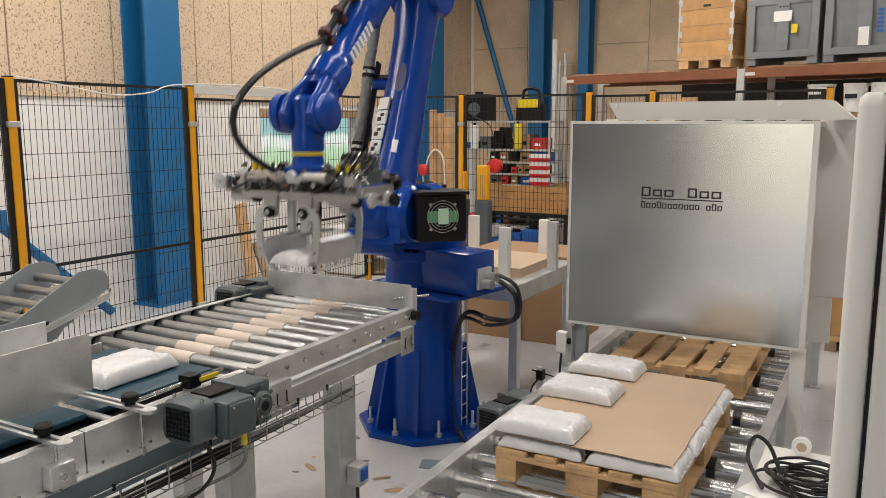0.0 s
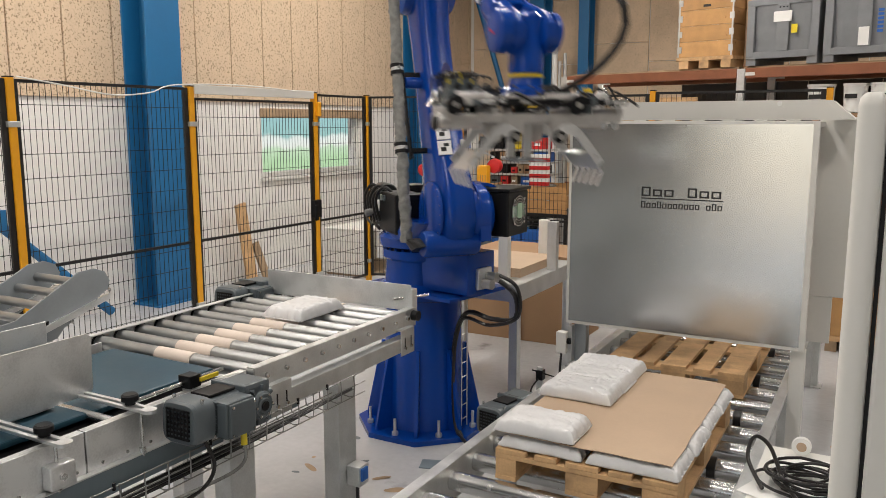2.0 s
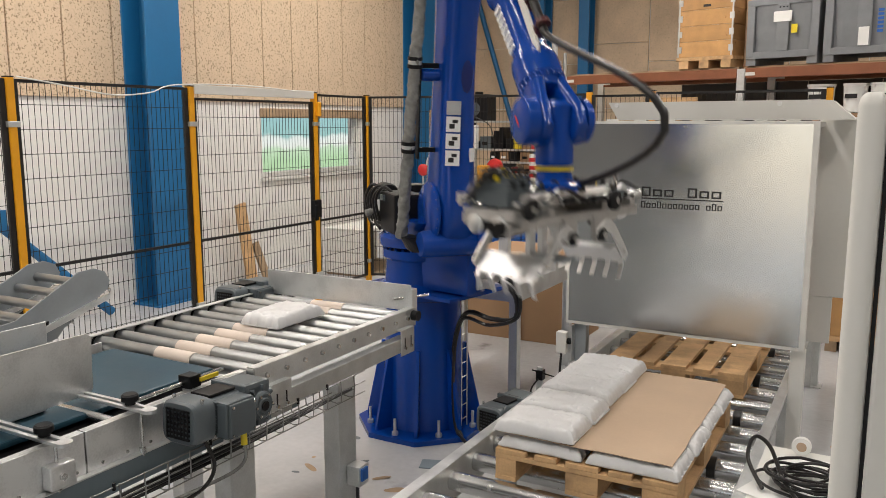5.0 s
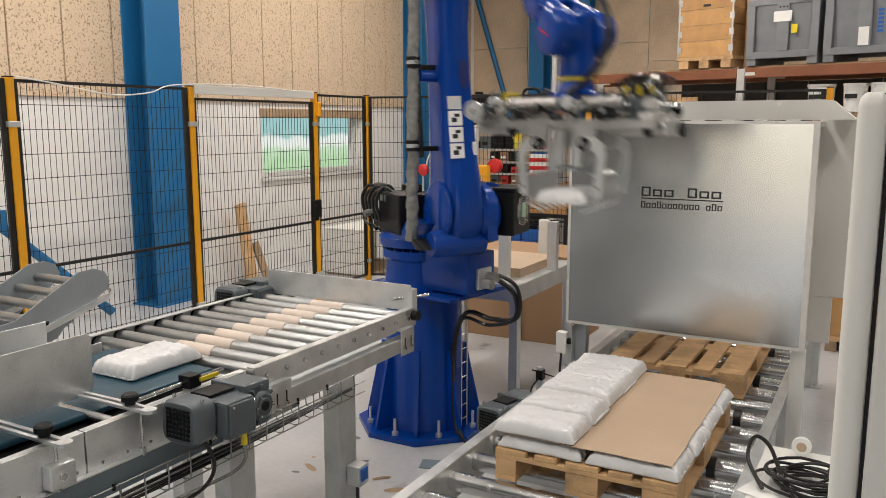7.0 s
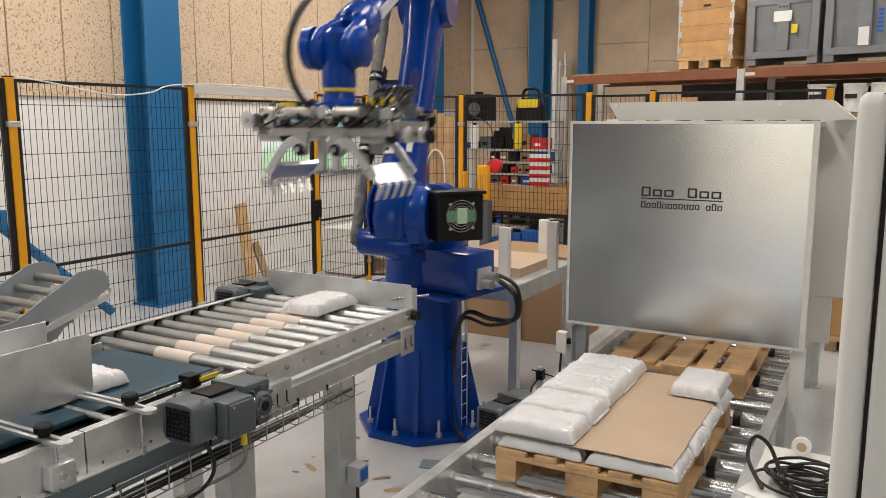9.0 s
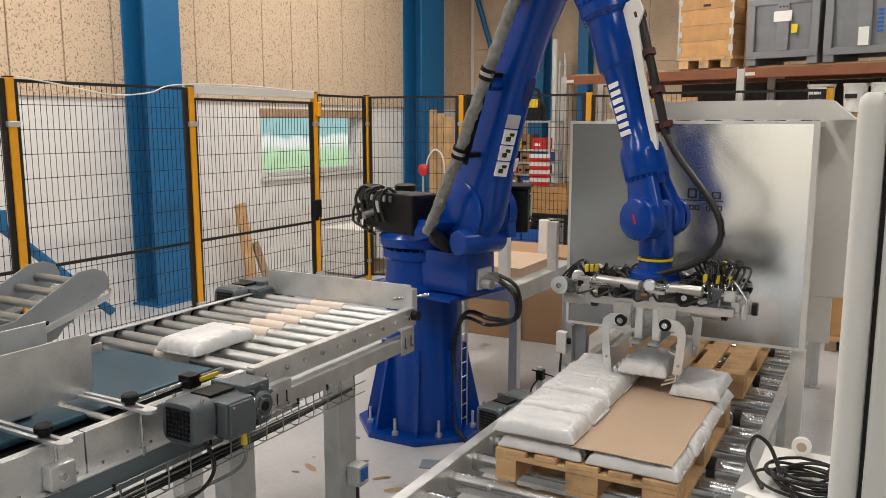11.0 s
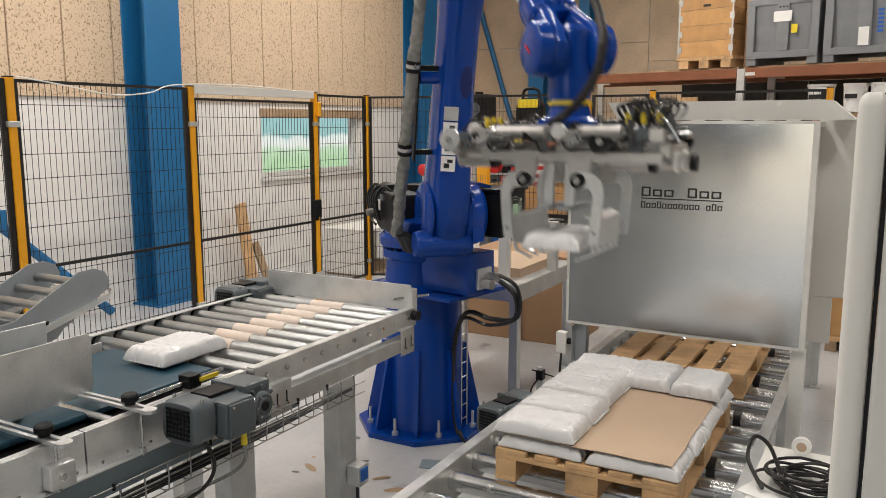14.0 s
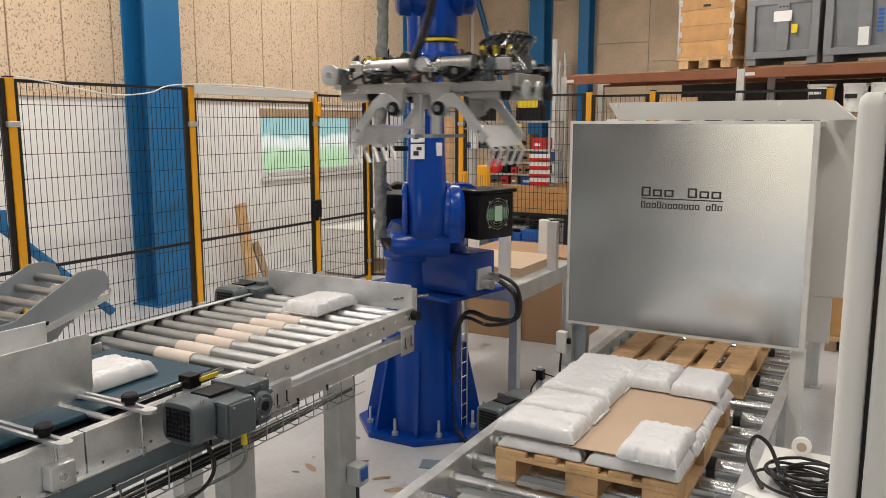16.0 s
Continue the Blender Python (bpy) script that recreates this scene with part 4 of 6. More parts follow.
for i, (x, z, r) in enumerate(((3.45, 2.25, 0.15), (3.83, 2.25, 0.13), (4.15, 2.25, 0.16))):
    bk = thing("paint_bucket", "white plastic bucket with a printed label", "bucket", RACK @ pose(x, 0.2, 2.245), "buckets")
    part("pail", lathe(B(), [(r * 0.88, 0.0), (r, 0.30)], "z", 24), PAPER, bk, smooth=True)
    part("lid", lathe(B(), [(r * 1.05, 0.301), (r * 1.05, 0.33)], "z", 24), PAPER, bk)
    part("label_bar", bx(-r * 0.6, r * 0.4, -r * 1.02, -r * 0.9, 0.16, 0.21), SIGNBLACK, bk)
ct = thing("carton", "brown carton with a white label on the rack", "carton", RACK @ pose(3.4, 0.1, 1.95))
part("side", bx(0, 0.95, 0, 0.6, 0, 0.29, bevel=0.004), BROWNBOX, ct)
part("label", bx(0.3, 0.55, -0.004, 0.0, 0.05, 0.24), PAPER, ct)
part("shelf_board", bx(-1.1, 1.0, -0.05, 0.8, -0.03, -0.002), WOODDARK, ct)
pl2 = thing("stacked_planks", "yellowish timber frame standing behind the fence", "timber", pose(-1.0, 6.6, 0))
part("board", bx(0.0, 0.42, 0, 0.05, 2.36, 2.42), WOOD, pl2)
for x in (0.02, 0.20, 0.36):
    part("leg", bx(x, x + 0.05, 0, 0.05, 0.0, 2.36), WOOD, pl2)

# Shade under the rack beams, put in as dark upright panels.
dk = thing("rack_partition", "dark panels standing in for shade behind the rack", "partition", RACK @ pose(0, 1.06, 0))
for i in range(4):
    part("panel", bx(1.25 + i * 0.88, 2.12 + i * 0.88, 0.0, 0.02, 0.05, 2.66, bevel=0.003), RACKSHADE, dk)
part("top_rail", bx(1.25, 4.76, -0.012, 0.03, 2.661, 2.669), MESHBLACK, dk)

# ---- tool shelf behind the fence ----
shelf = thing("storage_shelf", "grey steel storage shelf full of tools and parts", "shelf", pose(-3.88, 7.0, 0))
for x in (0.0, 1.32):
    for y in (0.0, 0.45):
        part("post", bx(x, x + 0.03, y, y + 0.03, 0.0, 2.16), RAIL, shelf)
SZ = (0.30, 0.72, 1.10, 1.27, 1.42, 1.58, 1.75, 2.13)
for z in SZ:
    part("shelf_board", bx(0.0 if z > 1.7 or z < 1 else 0.42, 1.35, -0.01, 0.48, z, z + 0.025, bevel=0.003), RAIL, shelf)
rnd = random.Random(11)
TONES = [BLACK, BLACK, MOTORGREY, BLACK, RED, BROWNBOX, BRIGHTBLUE, MOTORGREY, WOODDARK]
for z0, z1 in zip(SZ, SZ[1:]):
    x = 0.46 if 1 < z0 < 1.7 else 0.05
    while x < 1.2:
        w, h = rnd.uniform(0.06, 0.20), min(z1 - z0 - 0.04, rnd.uniform(0.08, 0.30))
        b = thing("storage_box", "small parts box on the storage shelf", "box", pose(-3.88 + x, 7.02, z0 + 0.026), "boxes on the shelf")
        part("body", bx(0, w, 0, 0.3, 0, h, bevel=0.006), rnd.choice(TONES), b)
        part("front_label", bx(w * 0.2, w * 0.7, -0.003, 0.0, h * 0.3, h * 0.55), PAPER if rnd.random() < 0.2 else BLACK, b)
        x += w + rnd.uniform(0.01, 0.05)
sp = thing("loudspeaker", "black speaker box on the storage shelf", "speaker", pose(-3.86, 7.0, 2.156))
part("cabinet", bx(0.0, 0.40, 0.0, 0.3, 0.0, 0.36, bevel=0.02), BLACK, sp)
part("cone", cy((0.2, -0.012, 0.16), (0.2, 0.0, 0.16), 0.09, seg=20), MOTORGREY, sp)
part("handle", bx(0.16, 0.26, 0.1, 0.16, 0.361, 0.40, bevel=0.008), BLACK, sp)
br = thing("tool_bag", "black and yellow tool bag on the storage shelf", "bag", pose(-3.08, 7.02, 2.156))
part("body", loft(B(), [((0.2, 0.14, 0.0), (1, 0, 0), (0, 1, 0), 0.20, 0.13), ((0.2, 0.14, 0.2), (1, 0, 0), (0, 1, 0), 0.19, 0.12), ((0.2, 0.14, 0.30), (1, 0, 0), (0, 1, 0), 0.13, 0.08)], pw=4), BLACK, br)
part("yellow_panel", bx(0.06, 0.34, 0.0, 0.05, 0.17, 0.28, bevel=0.01), YELLOWCABLE, br)
part("handle", tube(B(), [(0.08, 0.14, 0.28), (0.1, 0.14, 0.40), (0.2, 0.14, 0.43), (0.3, 0.14, 0.40), (0.32, 0.14, 0.28)], 0.02), BLACK, br)
for x, c, h in ((0.20, PAPER, 0.32), (0.85, YELLOWCABLE, 0.34)):
    j = thing("canister", "plastic canister hanging at the storage shelf", "canister", pose(-3.88 + x, 6.93, 1.776), "canisters")
    part("can", bx(0, 0.10, 0, 0.06, 0, h, bevel=0.012), c, j)
    part("cap", cy((0.05, 0.03, h), (0.05, 0.03, h + 0.03), 0.02), BLACK, j)
for i in range(4):
    sg = thing("striped_barrier", "red and white striped barrier block on the shelf", "barrier", pose(-2.98, 6.9, 1.30 + i * 0.105), "striped barriers")
    part("red_bar", bx(0.2, 0.46, 0, 0.08, 0, 0.05), RED, sg)
    part("white_bar", bx(0.2, 0.46, 0, 0.08, 0.051, 0.10), PAPER, sg)
ho = thing("hook_block", "red hook block hanging on a cord", "hook")
part("block", lathe(B(), [(0.03, -0.06), (0.08, -0.05), (0.09, 0.0), (0.08, 0.05), (0.03, 0.06)], "y", 18, Matrix.Translation((-2.68, 5.62, 1.62))), RED, ho)
part("cord", tube(B(), [(-2.68, 5.62, 1.70), (-2.70, 5.63, 1.9), (-2.78, 5.66, 2.1), (-3.0, 5.68, 2.2)], 0.006), RUBBER, ho)
sl = thing("signal_lamp", "red rotating signal lamp on the fence", "lamp", pose(-3.63, 5.55, 1.50))
part("dome", ball(B(), (0, 0, 0.05), 0.075, sy=0.6), RED, sl, smooth=True)
part("loop", tube(B(), [(0.02, 0.03, 0.05), (0.05, 0.04, 0.20), (0.14, 0.04, 0.30), (0.24, 0.04, 0.24), (0.28, 0.04, 0.05), (0.26, 0.04, -0.25), (0.1, 0.03, -0.4), (0.0, 0.02, -0.45)], 0.011), WHITEPAINT, sl, "white cable loop")
part("stem", cy((0, 0, -1.5), (0, 0, 0), 0.012), RAIL, sl)
for i, x in enumerate((-3.05, -2.84)):
    yb = thing("yellow_bollard", "yellow and dark guard bollard behind the robot", "bollard", pose(x, 5.45, 0), "bollards")
    part("top", bx(0.0, 0.05 + 0.09 * i, 0, 0.1, 1.22, 1.55 + 0.08 * i, bevel=0.02), YELLOW, yb)
    for j in range(1 + 3 * i):
        part("groove", bx(0.018 + j * 0.031, 0.024 + j * 0.031, -0.002, 0.0, 1.25, 1.52), MOTORGREY, yb)
    part("base", bx(-0.02, 0.07 + 0.09 * i, -0.01, 0.11, 0.0, 1.218, bevel=0.01), MOTORGREY, yb)
wp = thing("timber_offcuts", "upright pale timber boards behind the fence", "timber", pose(-3.98, 6.3, 0))
for i in range(3):
    part("board", bx(i * 0.115, i * 0.115 + 0.105, 0.0, 0.04 + 0.02 * i, 0.0, 2.30 - 0.05 * i, bevel=0.004), WOOD, wp)
lb = thing("low_crate", "low pine collar frame on a steel stand", "crate", pose(-3.25, 6.5, 0))
for i in range(2):
    part("board", bx(0.0, 1.15, 0.0, 0.022, 0.98 + i * 0.175, 1.145 + i * 0.175, bevel=0.004), PINE, lb)
    part("board", bx(0.0, 0.022, 0.023, 0.75, 0.98 + i * 0.175, 1.145 + i * 0.175, bevel=0.004), PINE, lb)
    part("board", bx(0.0, 1.15, 0.76, 0.782, 0.98 + i * 0.175, 1.145 + i * 0.175, bevel=0.004), PINE, lb)
part("stand_top", bx(-0.02, 1.17, -0.01, 0.79, 0.93, 0.978, bevel=0.004), MESHBLACK, lb)
for x in (0.0, 1.12):
    for y in (0.0, 0.74):
        part("stand_leg", bx(x, x + 0.04, y, y + 0.04, 0.0, 0.93), MESHBLACK, lb)
part("stand_shelf", bx(0.0, 1.16, 0.0, 0.78, 0.44, 0.47), WOODDARK, lb)
for i, x in enumerate((-2.92, -2.68)):
    bt = thing("blue_case", "blue plastic tool case on the stand shelf", "case", pose(x, 6.45, 0.471), "blue cases")
    part("body", bx(0, 0.22, 0, 0.3, 0, 0.24 + 0.05 * i, bevel=0.02), BRIGHTBLUE, bt)
    part("handle", bx(0.06, 0.16, 0.1, 0.14, 0.241 + 0.05 * i, 0.28 + 0.05 * i, bevel=0.008), BLACK, bt)
for i in range(3):
    pp = thing("upright_pipe", "grey steel pipe standing by the end wall", "pipe", pose(-4.05 + 0.25 * i, 11.0 - 0.4 * i, 0), "pipes")
    part("tube", cy((0, 0, 0.0), (0, 0, (3.62, 3.2, 3.3)[i]), 0.05 if i == 0 else 0.03, seg=14), (PAPER, RAIL, RAIL)[i], pp)
    part("foot", cy((0, 0, 0.0), (0, 0, 0.02), 0.08, seg=14), RAIL, pp)
pb = thing("parts_crate", "orange brown crate on a pallet by the housing", "crate", pose(1.02, 5.1, 0))
part("side", bx(0, 0.6, 0, 0.6, 0.15, 0.55, bevel=0.006), PINE, pb)
for x in (0.0, 0.25, 0.5):
    part("pallet_block", bx(x, x + 0.1, 0, 0.6, 0.0, 0.10), WOODDARK, pb)
part("pallet_deck", bx(-0.01, 0.61, -0.01, 0.61, 0.10, 0.148), WOOD, pb)

# ---- close to the camera ----
np_ = thing("door_frame", "pale round-edged steel post of an open door", "door frame")
part("post", loft(B(), [((1.4165, -1.78, 0.0), (1, 0, 0), (0, 1, 0), 0.0195, 0.022), ((1.4165, -1.78, 2.145), (1, 0, 0), (0, 1, 0), 0.0195, 0.022), ((1.4165, -1.78, 2.158), (1, 0, 0), (0, 1, 0), 0.017, 0.019), ((1.4165, -1.78, 2.165), (1, 0, 0), (0, 1, 0), 0.010, 0.012)], n=24, pw=3.2), WHITEPAINT, np_, smooth=True)
part("door_leaf", bx(1.4425, 1.93, -1.80, -1.76, 0.01, 2.20, bevel=0.006), WHITEPAINT, np_)
part("seal", bx(1.4362, 1.442, -1.79, -1.77, 0.01, 2.16), BLACK, np_)
wt = thing("work_table", "small table covered with white paper", "table", pose(1.28, 0.20, 0))
part("top", bx(-0.22, 0.40, -0.42, 0.30, 0.72, 0.745, bevel=0.004), WHITEPAINT, wt)
for x in (-0.18, 0.36):
    for y in (-0.38, 0.26):
        part("leg", bx(x - 0.02, x + 0.02, y - 0.02, y + 0.02, 0.0, 0.72), RAIL, wt)
for i, (x, y, r) in enumerate(((1.26, 0.30, 12), (1.20, 0.02, -20))):
    ps = thing("paper_sheet", "white paper sheet lying on the table", "paper", pose(x, y, 0.746 + 0.002 * i, 0, 0, r), "papers")
    part("sheet", bx(-0.15, 0.15, -0.11, 0.11, 0.0, 0.0015), PAPER, ps)
tr = thing("tape_roll", "roll of clear tape standing on the paper", "tape", pose(1.205, 0.44, 0.75))
bm = lathe(B(), [(0.038, -0.012), (0.038, 0.012)], "y", 24, Matrix.Translation((0, 0, 0.038)))
part("roll", bm, PAPER, tr)
part("core", cy((0, -0.0135, 0.038), (0, 0.0135, 0.038), 0.02, seg=18), CARD, tr)
cc = thing("cable_coil", "coil of black cable lying on the table", "cable coil", pose(1.24, 0.10, 0.752))
rnd = random.Random(5)
for k in range(9):
    a0, rr = rnd.uniform(0, 6.28), 0.105 + rnd.uniform(-0.02, 0.02)
    cx, cyy, tz = rnd.uniform(-0.02, 0.05), rnd.uniform(-0.03, 0.03), 0.012 + 0.006 * k
    pts = [(cx + rr * 1.25 * math.cos(a0 + i * math.pi / 6), cyy + rr * math.sin(a0 + i * math.pi / 6), tz + 0.008 * math.sin(a0 + i)) for i in range(13)]
    part("turn", tube(B(), pts, 0.0062, seg=8, steps=4), RUBBER, cc)
part("loop", tube(B(), [(-0.13, -0.10, 0.01), (-0.20, 0.0, 0.08), (-0.19, 0.08, 0.14), (-0.13, 0.06, 0.12), (-0.06, -0.06, 0.04), (0.02, -0.2, 0.012)], 0.008, seg=8), RUBBER, cc)
an = thing("antenna", "thin black rod antenna on the table", "antenna", pose(1.325, 0.30, 0.752))
part("rod", cy((0, 0, 0.012), (0, 0, 0.14), 0.0025, seg=8), BLACK, an)
part("base", cy((0, 0, 0), (0, 0, 0.012), 0.012, seg=12), BLACK, an)

# cables from the robot base to the floor
rc = thing("robot_cable", "thick black cables from the robot base to the floor", "cable")
part("cable", tube(B(), [(-0.74, 1.58, 1.12), (-0.62, 1.60, 1.02), (-0.63, 1.62, 0.86), (-0.80, 1.62, 0.84), (-0.98, 1.60, 0.86), (-1.07, 1.60, 0.6), (-1.06, 1.58, 0.15), (-0.95, 1.5, 0.02)], 0.017), RUBBER, rc)
part("cable", tube(B(), [(-0.74, 1.56, 1.16), (-0.60, 1.58, 1.08), (-0.60, 1.60, 0.88), (-0.80, 1.60, 0.80), (-1.0, 1.58, 0.82), (-1.05, 1.56, 0.5), (-1.03, 1.54, 0.1), (-0.9, 1.45, 0.02)], 0.012), RUBBER, rc)
for i in range(5):
    part("floor_cable", tube(B(), [(-0.9 + 0.02 * i, 1.45 + 0.05 * i, 0.015), (-0.75, 1.6 + 0.07 * i, 0.012), (-0.55, 1.75 + 0.06 * i, 0.012), (-0.3, 1.7 + 0.1 * i, 0.012)], 0.010, seg=6), RUBBER, rc)
ld = thing("cable_ladder", "zinc wire ladder tray beside the pedestal", "cable tray", pose(-1.02, 1.62, 0))
for y in (0.0, 0.08):
    part("rail", cy((0, y, 0.0), (0, y, 0.95), 0.004, seg=6), RAIL, ld)
for i in range(9):
    part("rung", cy((0, 0, 0.1 + 0.1 * i), (0, 0.08, 0.1 + 0.1 * i), 0.003, seg=6), RAIL, ld)
fs = thing("floor_sensor_post", "short post with photo sensor and cable by the conveyor", "sensor", pose(-0.62, 2.05, 0))
part("post", bx(-0.02, 0.02, -0.015, 0.015, 0.0, 0.42), RAIL, fs)
part("sensor", bx(-0.02, 0.03, -0.03, 0.03, 0.33, 0.40, bevel=0.005), BLACK, fs)
part("rod", cy((-0.06, 0, 0.39), (0.14, 0, 0.36), 0.005), BLACK, fs)
part("cable", tube(B(), [(0.0, -0.03, 0.34), (-0.05, -0.04, 0.25), (-0.02, -0.04, 0.12), (-0.06, -0.02, 0.01)], 0.006), RUBBER, fs)
gp = thing("reflector_plate", "small blue-grey sensor plate beside the pallet conveyor", "plate", pose(-0.36, 0.10, 0))
part("plate", bx(-0.075, 0.06, -0.05, 0.05, 0.50, 0.505, bevel=0.002, m=pose(0, 0, 0, 0, 0, 20)), FASCIA, gp)
part("stem", bx(-0.015, 0.015, -0.012, 0.012, 0.0, 0.498), RAIL, gp)
# stains and scuffs on the floor
for i, (x, y, r, e) in enumerate(((-0.72, 0.62, 0.035, 1.4), (-0.95, 0.66, 0.03, 2.4), (-1.35, 0.85, 0.03, 3.0), (-1.5, 0.80, 0.025, 1.5), (-1.6, 1.2, 0.02, 1.5), (-0.5, 2.9, 0.03, 1.6), (-0.6, 3.4, 0.03, 2.2), (1.25, 2.6, 0.02, 2.0), (1.45, 2.5, 0.02, 1.5), (-1.58, 0.667, 0.022, 3.2), (-1.62, 0.57, 0.014, 2.0), (-1.11, 0.752, 0.02, 3.0), (-1.50, 0.95, 0.010, 2.2), (-1.66, 0.80, 0.012, 1.6), (-0.45, 2.4, 0.03, 2.0), (-0.7, 2.7, 0.02, 2.5))):
    bm = B()
    bmesh.ops.create_circle(bm, cap_ends=True, segments=14, radius=r, matrix=pose(x, y, 0.002 + 0.0001 * i, 0, 0, 37 * i) @ Matrix.Diagonal((e, 1, 1, 1)))
    for v in bm.verts:
        v.co += 0.3 * r * noise.noise_vector(v.co * 60) * Vector((1, 1, 0)).length * 0.5
        v.co.z = 0.002 + 0.0001 * i
    part("stain", bm, WOODDARK if i % 2 else MOTORGREY, floor)

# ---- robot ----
# Darker robot blue: shade painted on the arm's oval and the bolt circle.
SHADEBLUE = material("shaded_robot_blue", (0.003, 0.016, 0.14), 0.4, var=0.1)
DARKRED = material("dark_red_clip", (0.055, 0.008, 0.009), 0.4, var=0.2)
PALEGREEN = material("pale_green_label", (0.42, 0.62, 0.45), 0.5, var=0.03)
RX, RY = -1.36, 1.69
ZL, A1, L2, O3, L4, ZF = 1.552, 0.515, 1.514, 0.37, 1.514, 0.211
robot = thing("industrial_robot", "deep blue six-axis palletising robot on a tall pedestal", "robot", pose(RX, RY, 0))


def blue(name, bm, parent, label="", smooth=True):
    return part(name, bm, ROBOT_BLUE, parent, label, smooth=smooth)


# pedestal
ped = blue("pedestal", lathe(B(), [(0.30, 0.035), (0.295, 0.06), (0.265, 0.9), (0.265, 0.93), (0.33, 0.95), (0.33, 0.985)], seg=40), robot)
o = []
for k in range(8):
    a = radians(22.5 + 45 * k)
    o.append((0.44 / math.cos(radians(22.5)) * math.cos(a), 0.44 / math.cos(radians(22.5)) * math.sin(a)))
bm = B()
prism(bm, o, 0.0, 0.035, Matrix.Rotation(radians(90), 4, "X") @ Matrix.Scale(-1, 4, (0, 1, 0)))
for v in bm.verts:
    v.co.z = abs(v.co.z)
plate = blue("base_plate", bm, ped, smooth=False)
for k in range(8):
    a = radians(45 * k + 22.5)
    m = Matrix.Rotation(a, 4, "Z")
    bm = prism(B(), [(0.26, 0.035), (0.41, 0.035), (0.41, 0.08), (0.30, 0.60), (0.26, 0.60)], -0.012, 0.012, m)
    blue("gusset", bm, ped, smooth=False)
for k in range(8):
    a = radians(45 * k)
    x, y = 0.39 * math.cos(a), 0.39 * math.sin(a)
    b = cy((x, y, 0.035), (x, y, 0.15), 0.010, seg=10)
    cyl(b, (x, y, 0.035), (x, y, 0.06), 0.022, seg=6)
    part("anchor_bolt", b, RAIL, ped)

# fixed base of the robot
base = blue("base", lathe(B(), [(0.31, 0.985), (0.31, 1.02), (0.27, 1.05), (0.26, 1.20), (0.285, 1.22), (0.285, 1.275)], seg=40), robot)
m = Matrix.Rotation(radians(-12), 4, "Z")
blue("cable_box", bx(0.14, 0.56, -0.20, 0.08, 1.03, 1.30, bevel=0.012, m=m), base)
blue("base_flange", bx(-0.34, 0.50, -0.30, 0.30, 0.99, 1.02, bevel=0.01, m=m), base)
part("connector_plate", bx(0.561, 0.585, -0.12, 0.02, 1.06, 1.2, bevel=0.005, m=m), GALV, base)
for i, (y, z) in enumerate(((-0.07, 1.10), (-0.02, 1.14))):
    part("cable_plug", cy(m @ Vector((0.585, y, z)), m @ Vector((0.66, y, z)), 0.032, seg=14), ALU, base)
bm = B()
for i in range(28):
    a = 2 * math.pi * i / 28
    cyl(bm, (0.272 * math.cos(a), 0.272 * math.sin(a), 1.275), (0.272 * math.cos(a), 0.272 * math.sin(a), 1.288), 0.009, seg=6)
tagged(part("bolt_ring", bm, ROBOT_BLUE, base), kind="stuff")

# turret, turning about the upright axis
turret = blue("turret", lathe(B(), [(0.25, 1.288), (0.30, 1.30), (0.31, 1.36), (0.28, 1.385)], seg=40), robot)
bm = B()
loft(bm, [((0.02, 0, 1.36), (1, 0, 0), (0, 1, 0), 0.29, 0.27), ((0.12, 0, 1.42), (1, 0, 0), (0, 1, 0), 0.33, 0.26), ((0.30, 0, 1.50), (1, 0, 0), (0, 1, 0), 0.26, 0.22)])
blue("saddle", bm, turret)
blue("cheek", prism(B(), [(0.20, 1.38), (0.70, 1.40), (0.69, 1.56), (0.62, 1.69), (0.49, 1.73), (0.36, 1.67), (0.24, 1.52)], 0.13, 0.20), turret, smooth=False)
blue("axis_hub", lathe(B(), [(0.18, 0.10), (0.19, 0.12), (0.19, 0.20), (0.165, 0.23)], "y", 32, Matrix.Translation((A1, 0, ZL))), turret)
blue("front_boss", lathe(B(), [(0.075, -0.22), (0.085, -0.20), (0.085, 0.12), (0.075, 0.14)], "y", 28, Matrix.Translation((0.60, 0, 1.385))), turret)
# drive motor with its round fan
FAN = Matrix.Translation((0.50, 0.36, 1.567)) @ Matrix.Rotation(radians(39), 4, "Z")
mot = part("motor_box", bx(-0.13, 0.12, -0.15, 0.15, -0.155, 0.13, bevel=0.012, m=FAN), BLACK, turret, "black square drive motor")
part("motor_lid", bx(-0.14, 0.135, -0.165, 0.165, 0.131, 0.150, bevel=0.005, m=FAN), BLACK, mot)
part("cable_cover", bx(-0.28, -0.131, -0.12, 0.12, -0.12, 0.10, bevel=0.03, m=FAN), BLACK, mot)
for rr in (0.045, 0.062, 0.079, 0.096):
    part("fan_ring", tube(B(), [FAN @ Vector((0.126, rr * math.cos(a * math.pi / 8), rr * math.sin(a * math.pi / 8))) for a in range(17)], 0.0028, seg=5, steps=2), CHROME, mot)
for k in range(4):
    a = radians(45 + 90 * k)
    part("fan_screw", cy(FAN @ Vector((0.12, 0.105 * math.cos(a), 0.105 * math.sin(a))), FAN @ Vector((0.13, 0.105 * math.cos(a), 0.105 * math.sin(a))), 0.010, seg=10), CHROME, mot)
part("fan_band", bx(0.1205, 0.1235, -0.09, 0.09, -0.035, 0.035, m=FAN), GREEN, mot, "green rating band")
part("fan_label", bx(0.1295, 0.132, -0.03, 0.035, -0.045, 0.05, m=FAN), PALEGREEN, mot, "pale green rating plate")

bm = B()
rim = [(0.150 * math.cos(math.pi * k / 14), 0.150 * math.sin(math.pi * k / 14)) for k in range(15)]
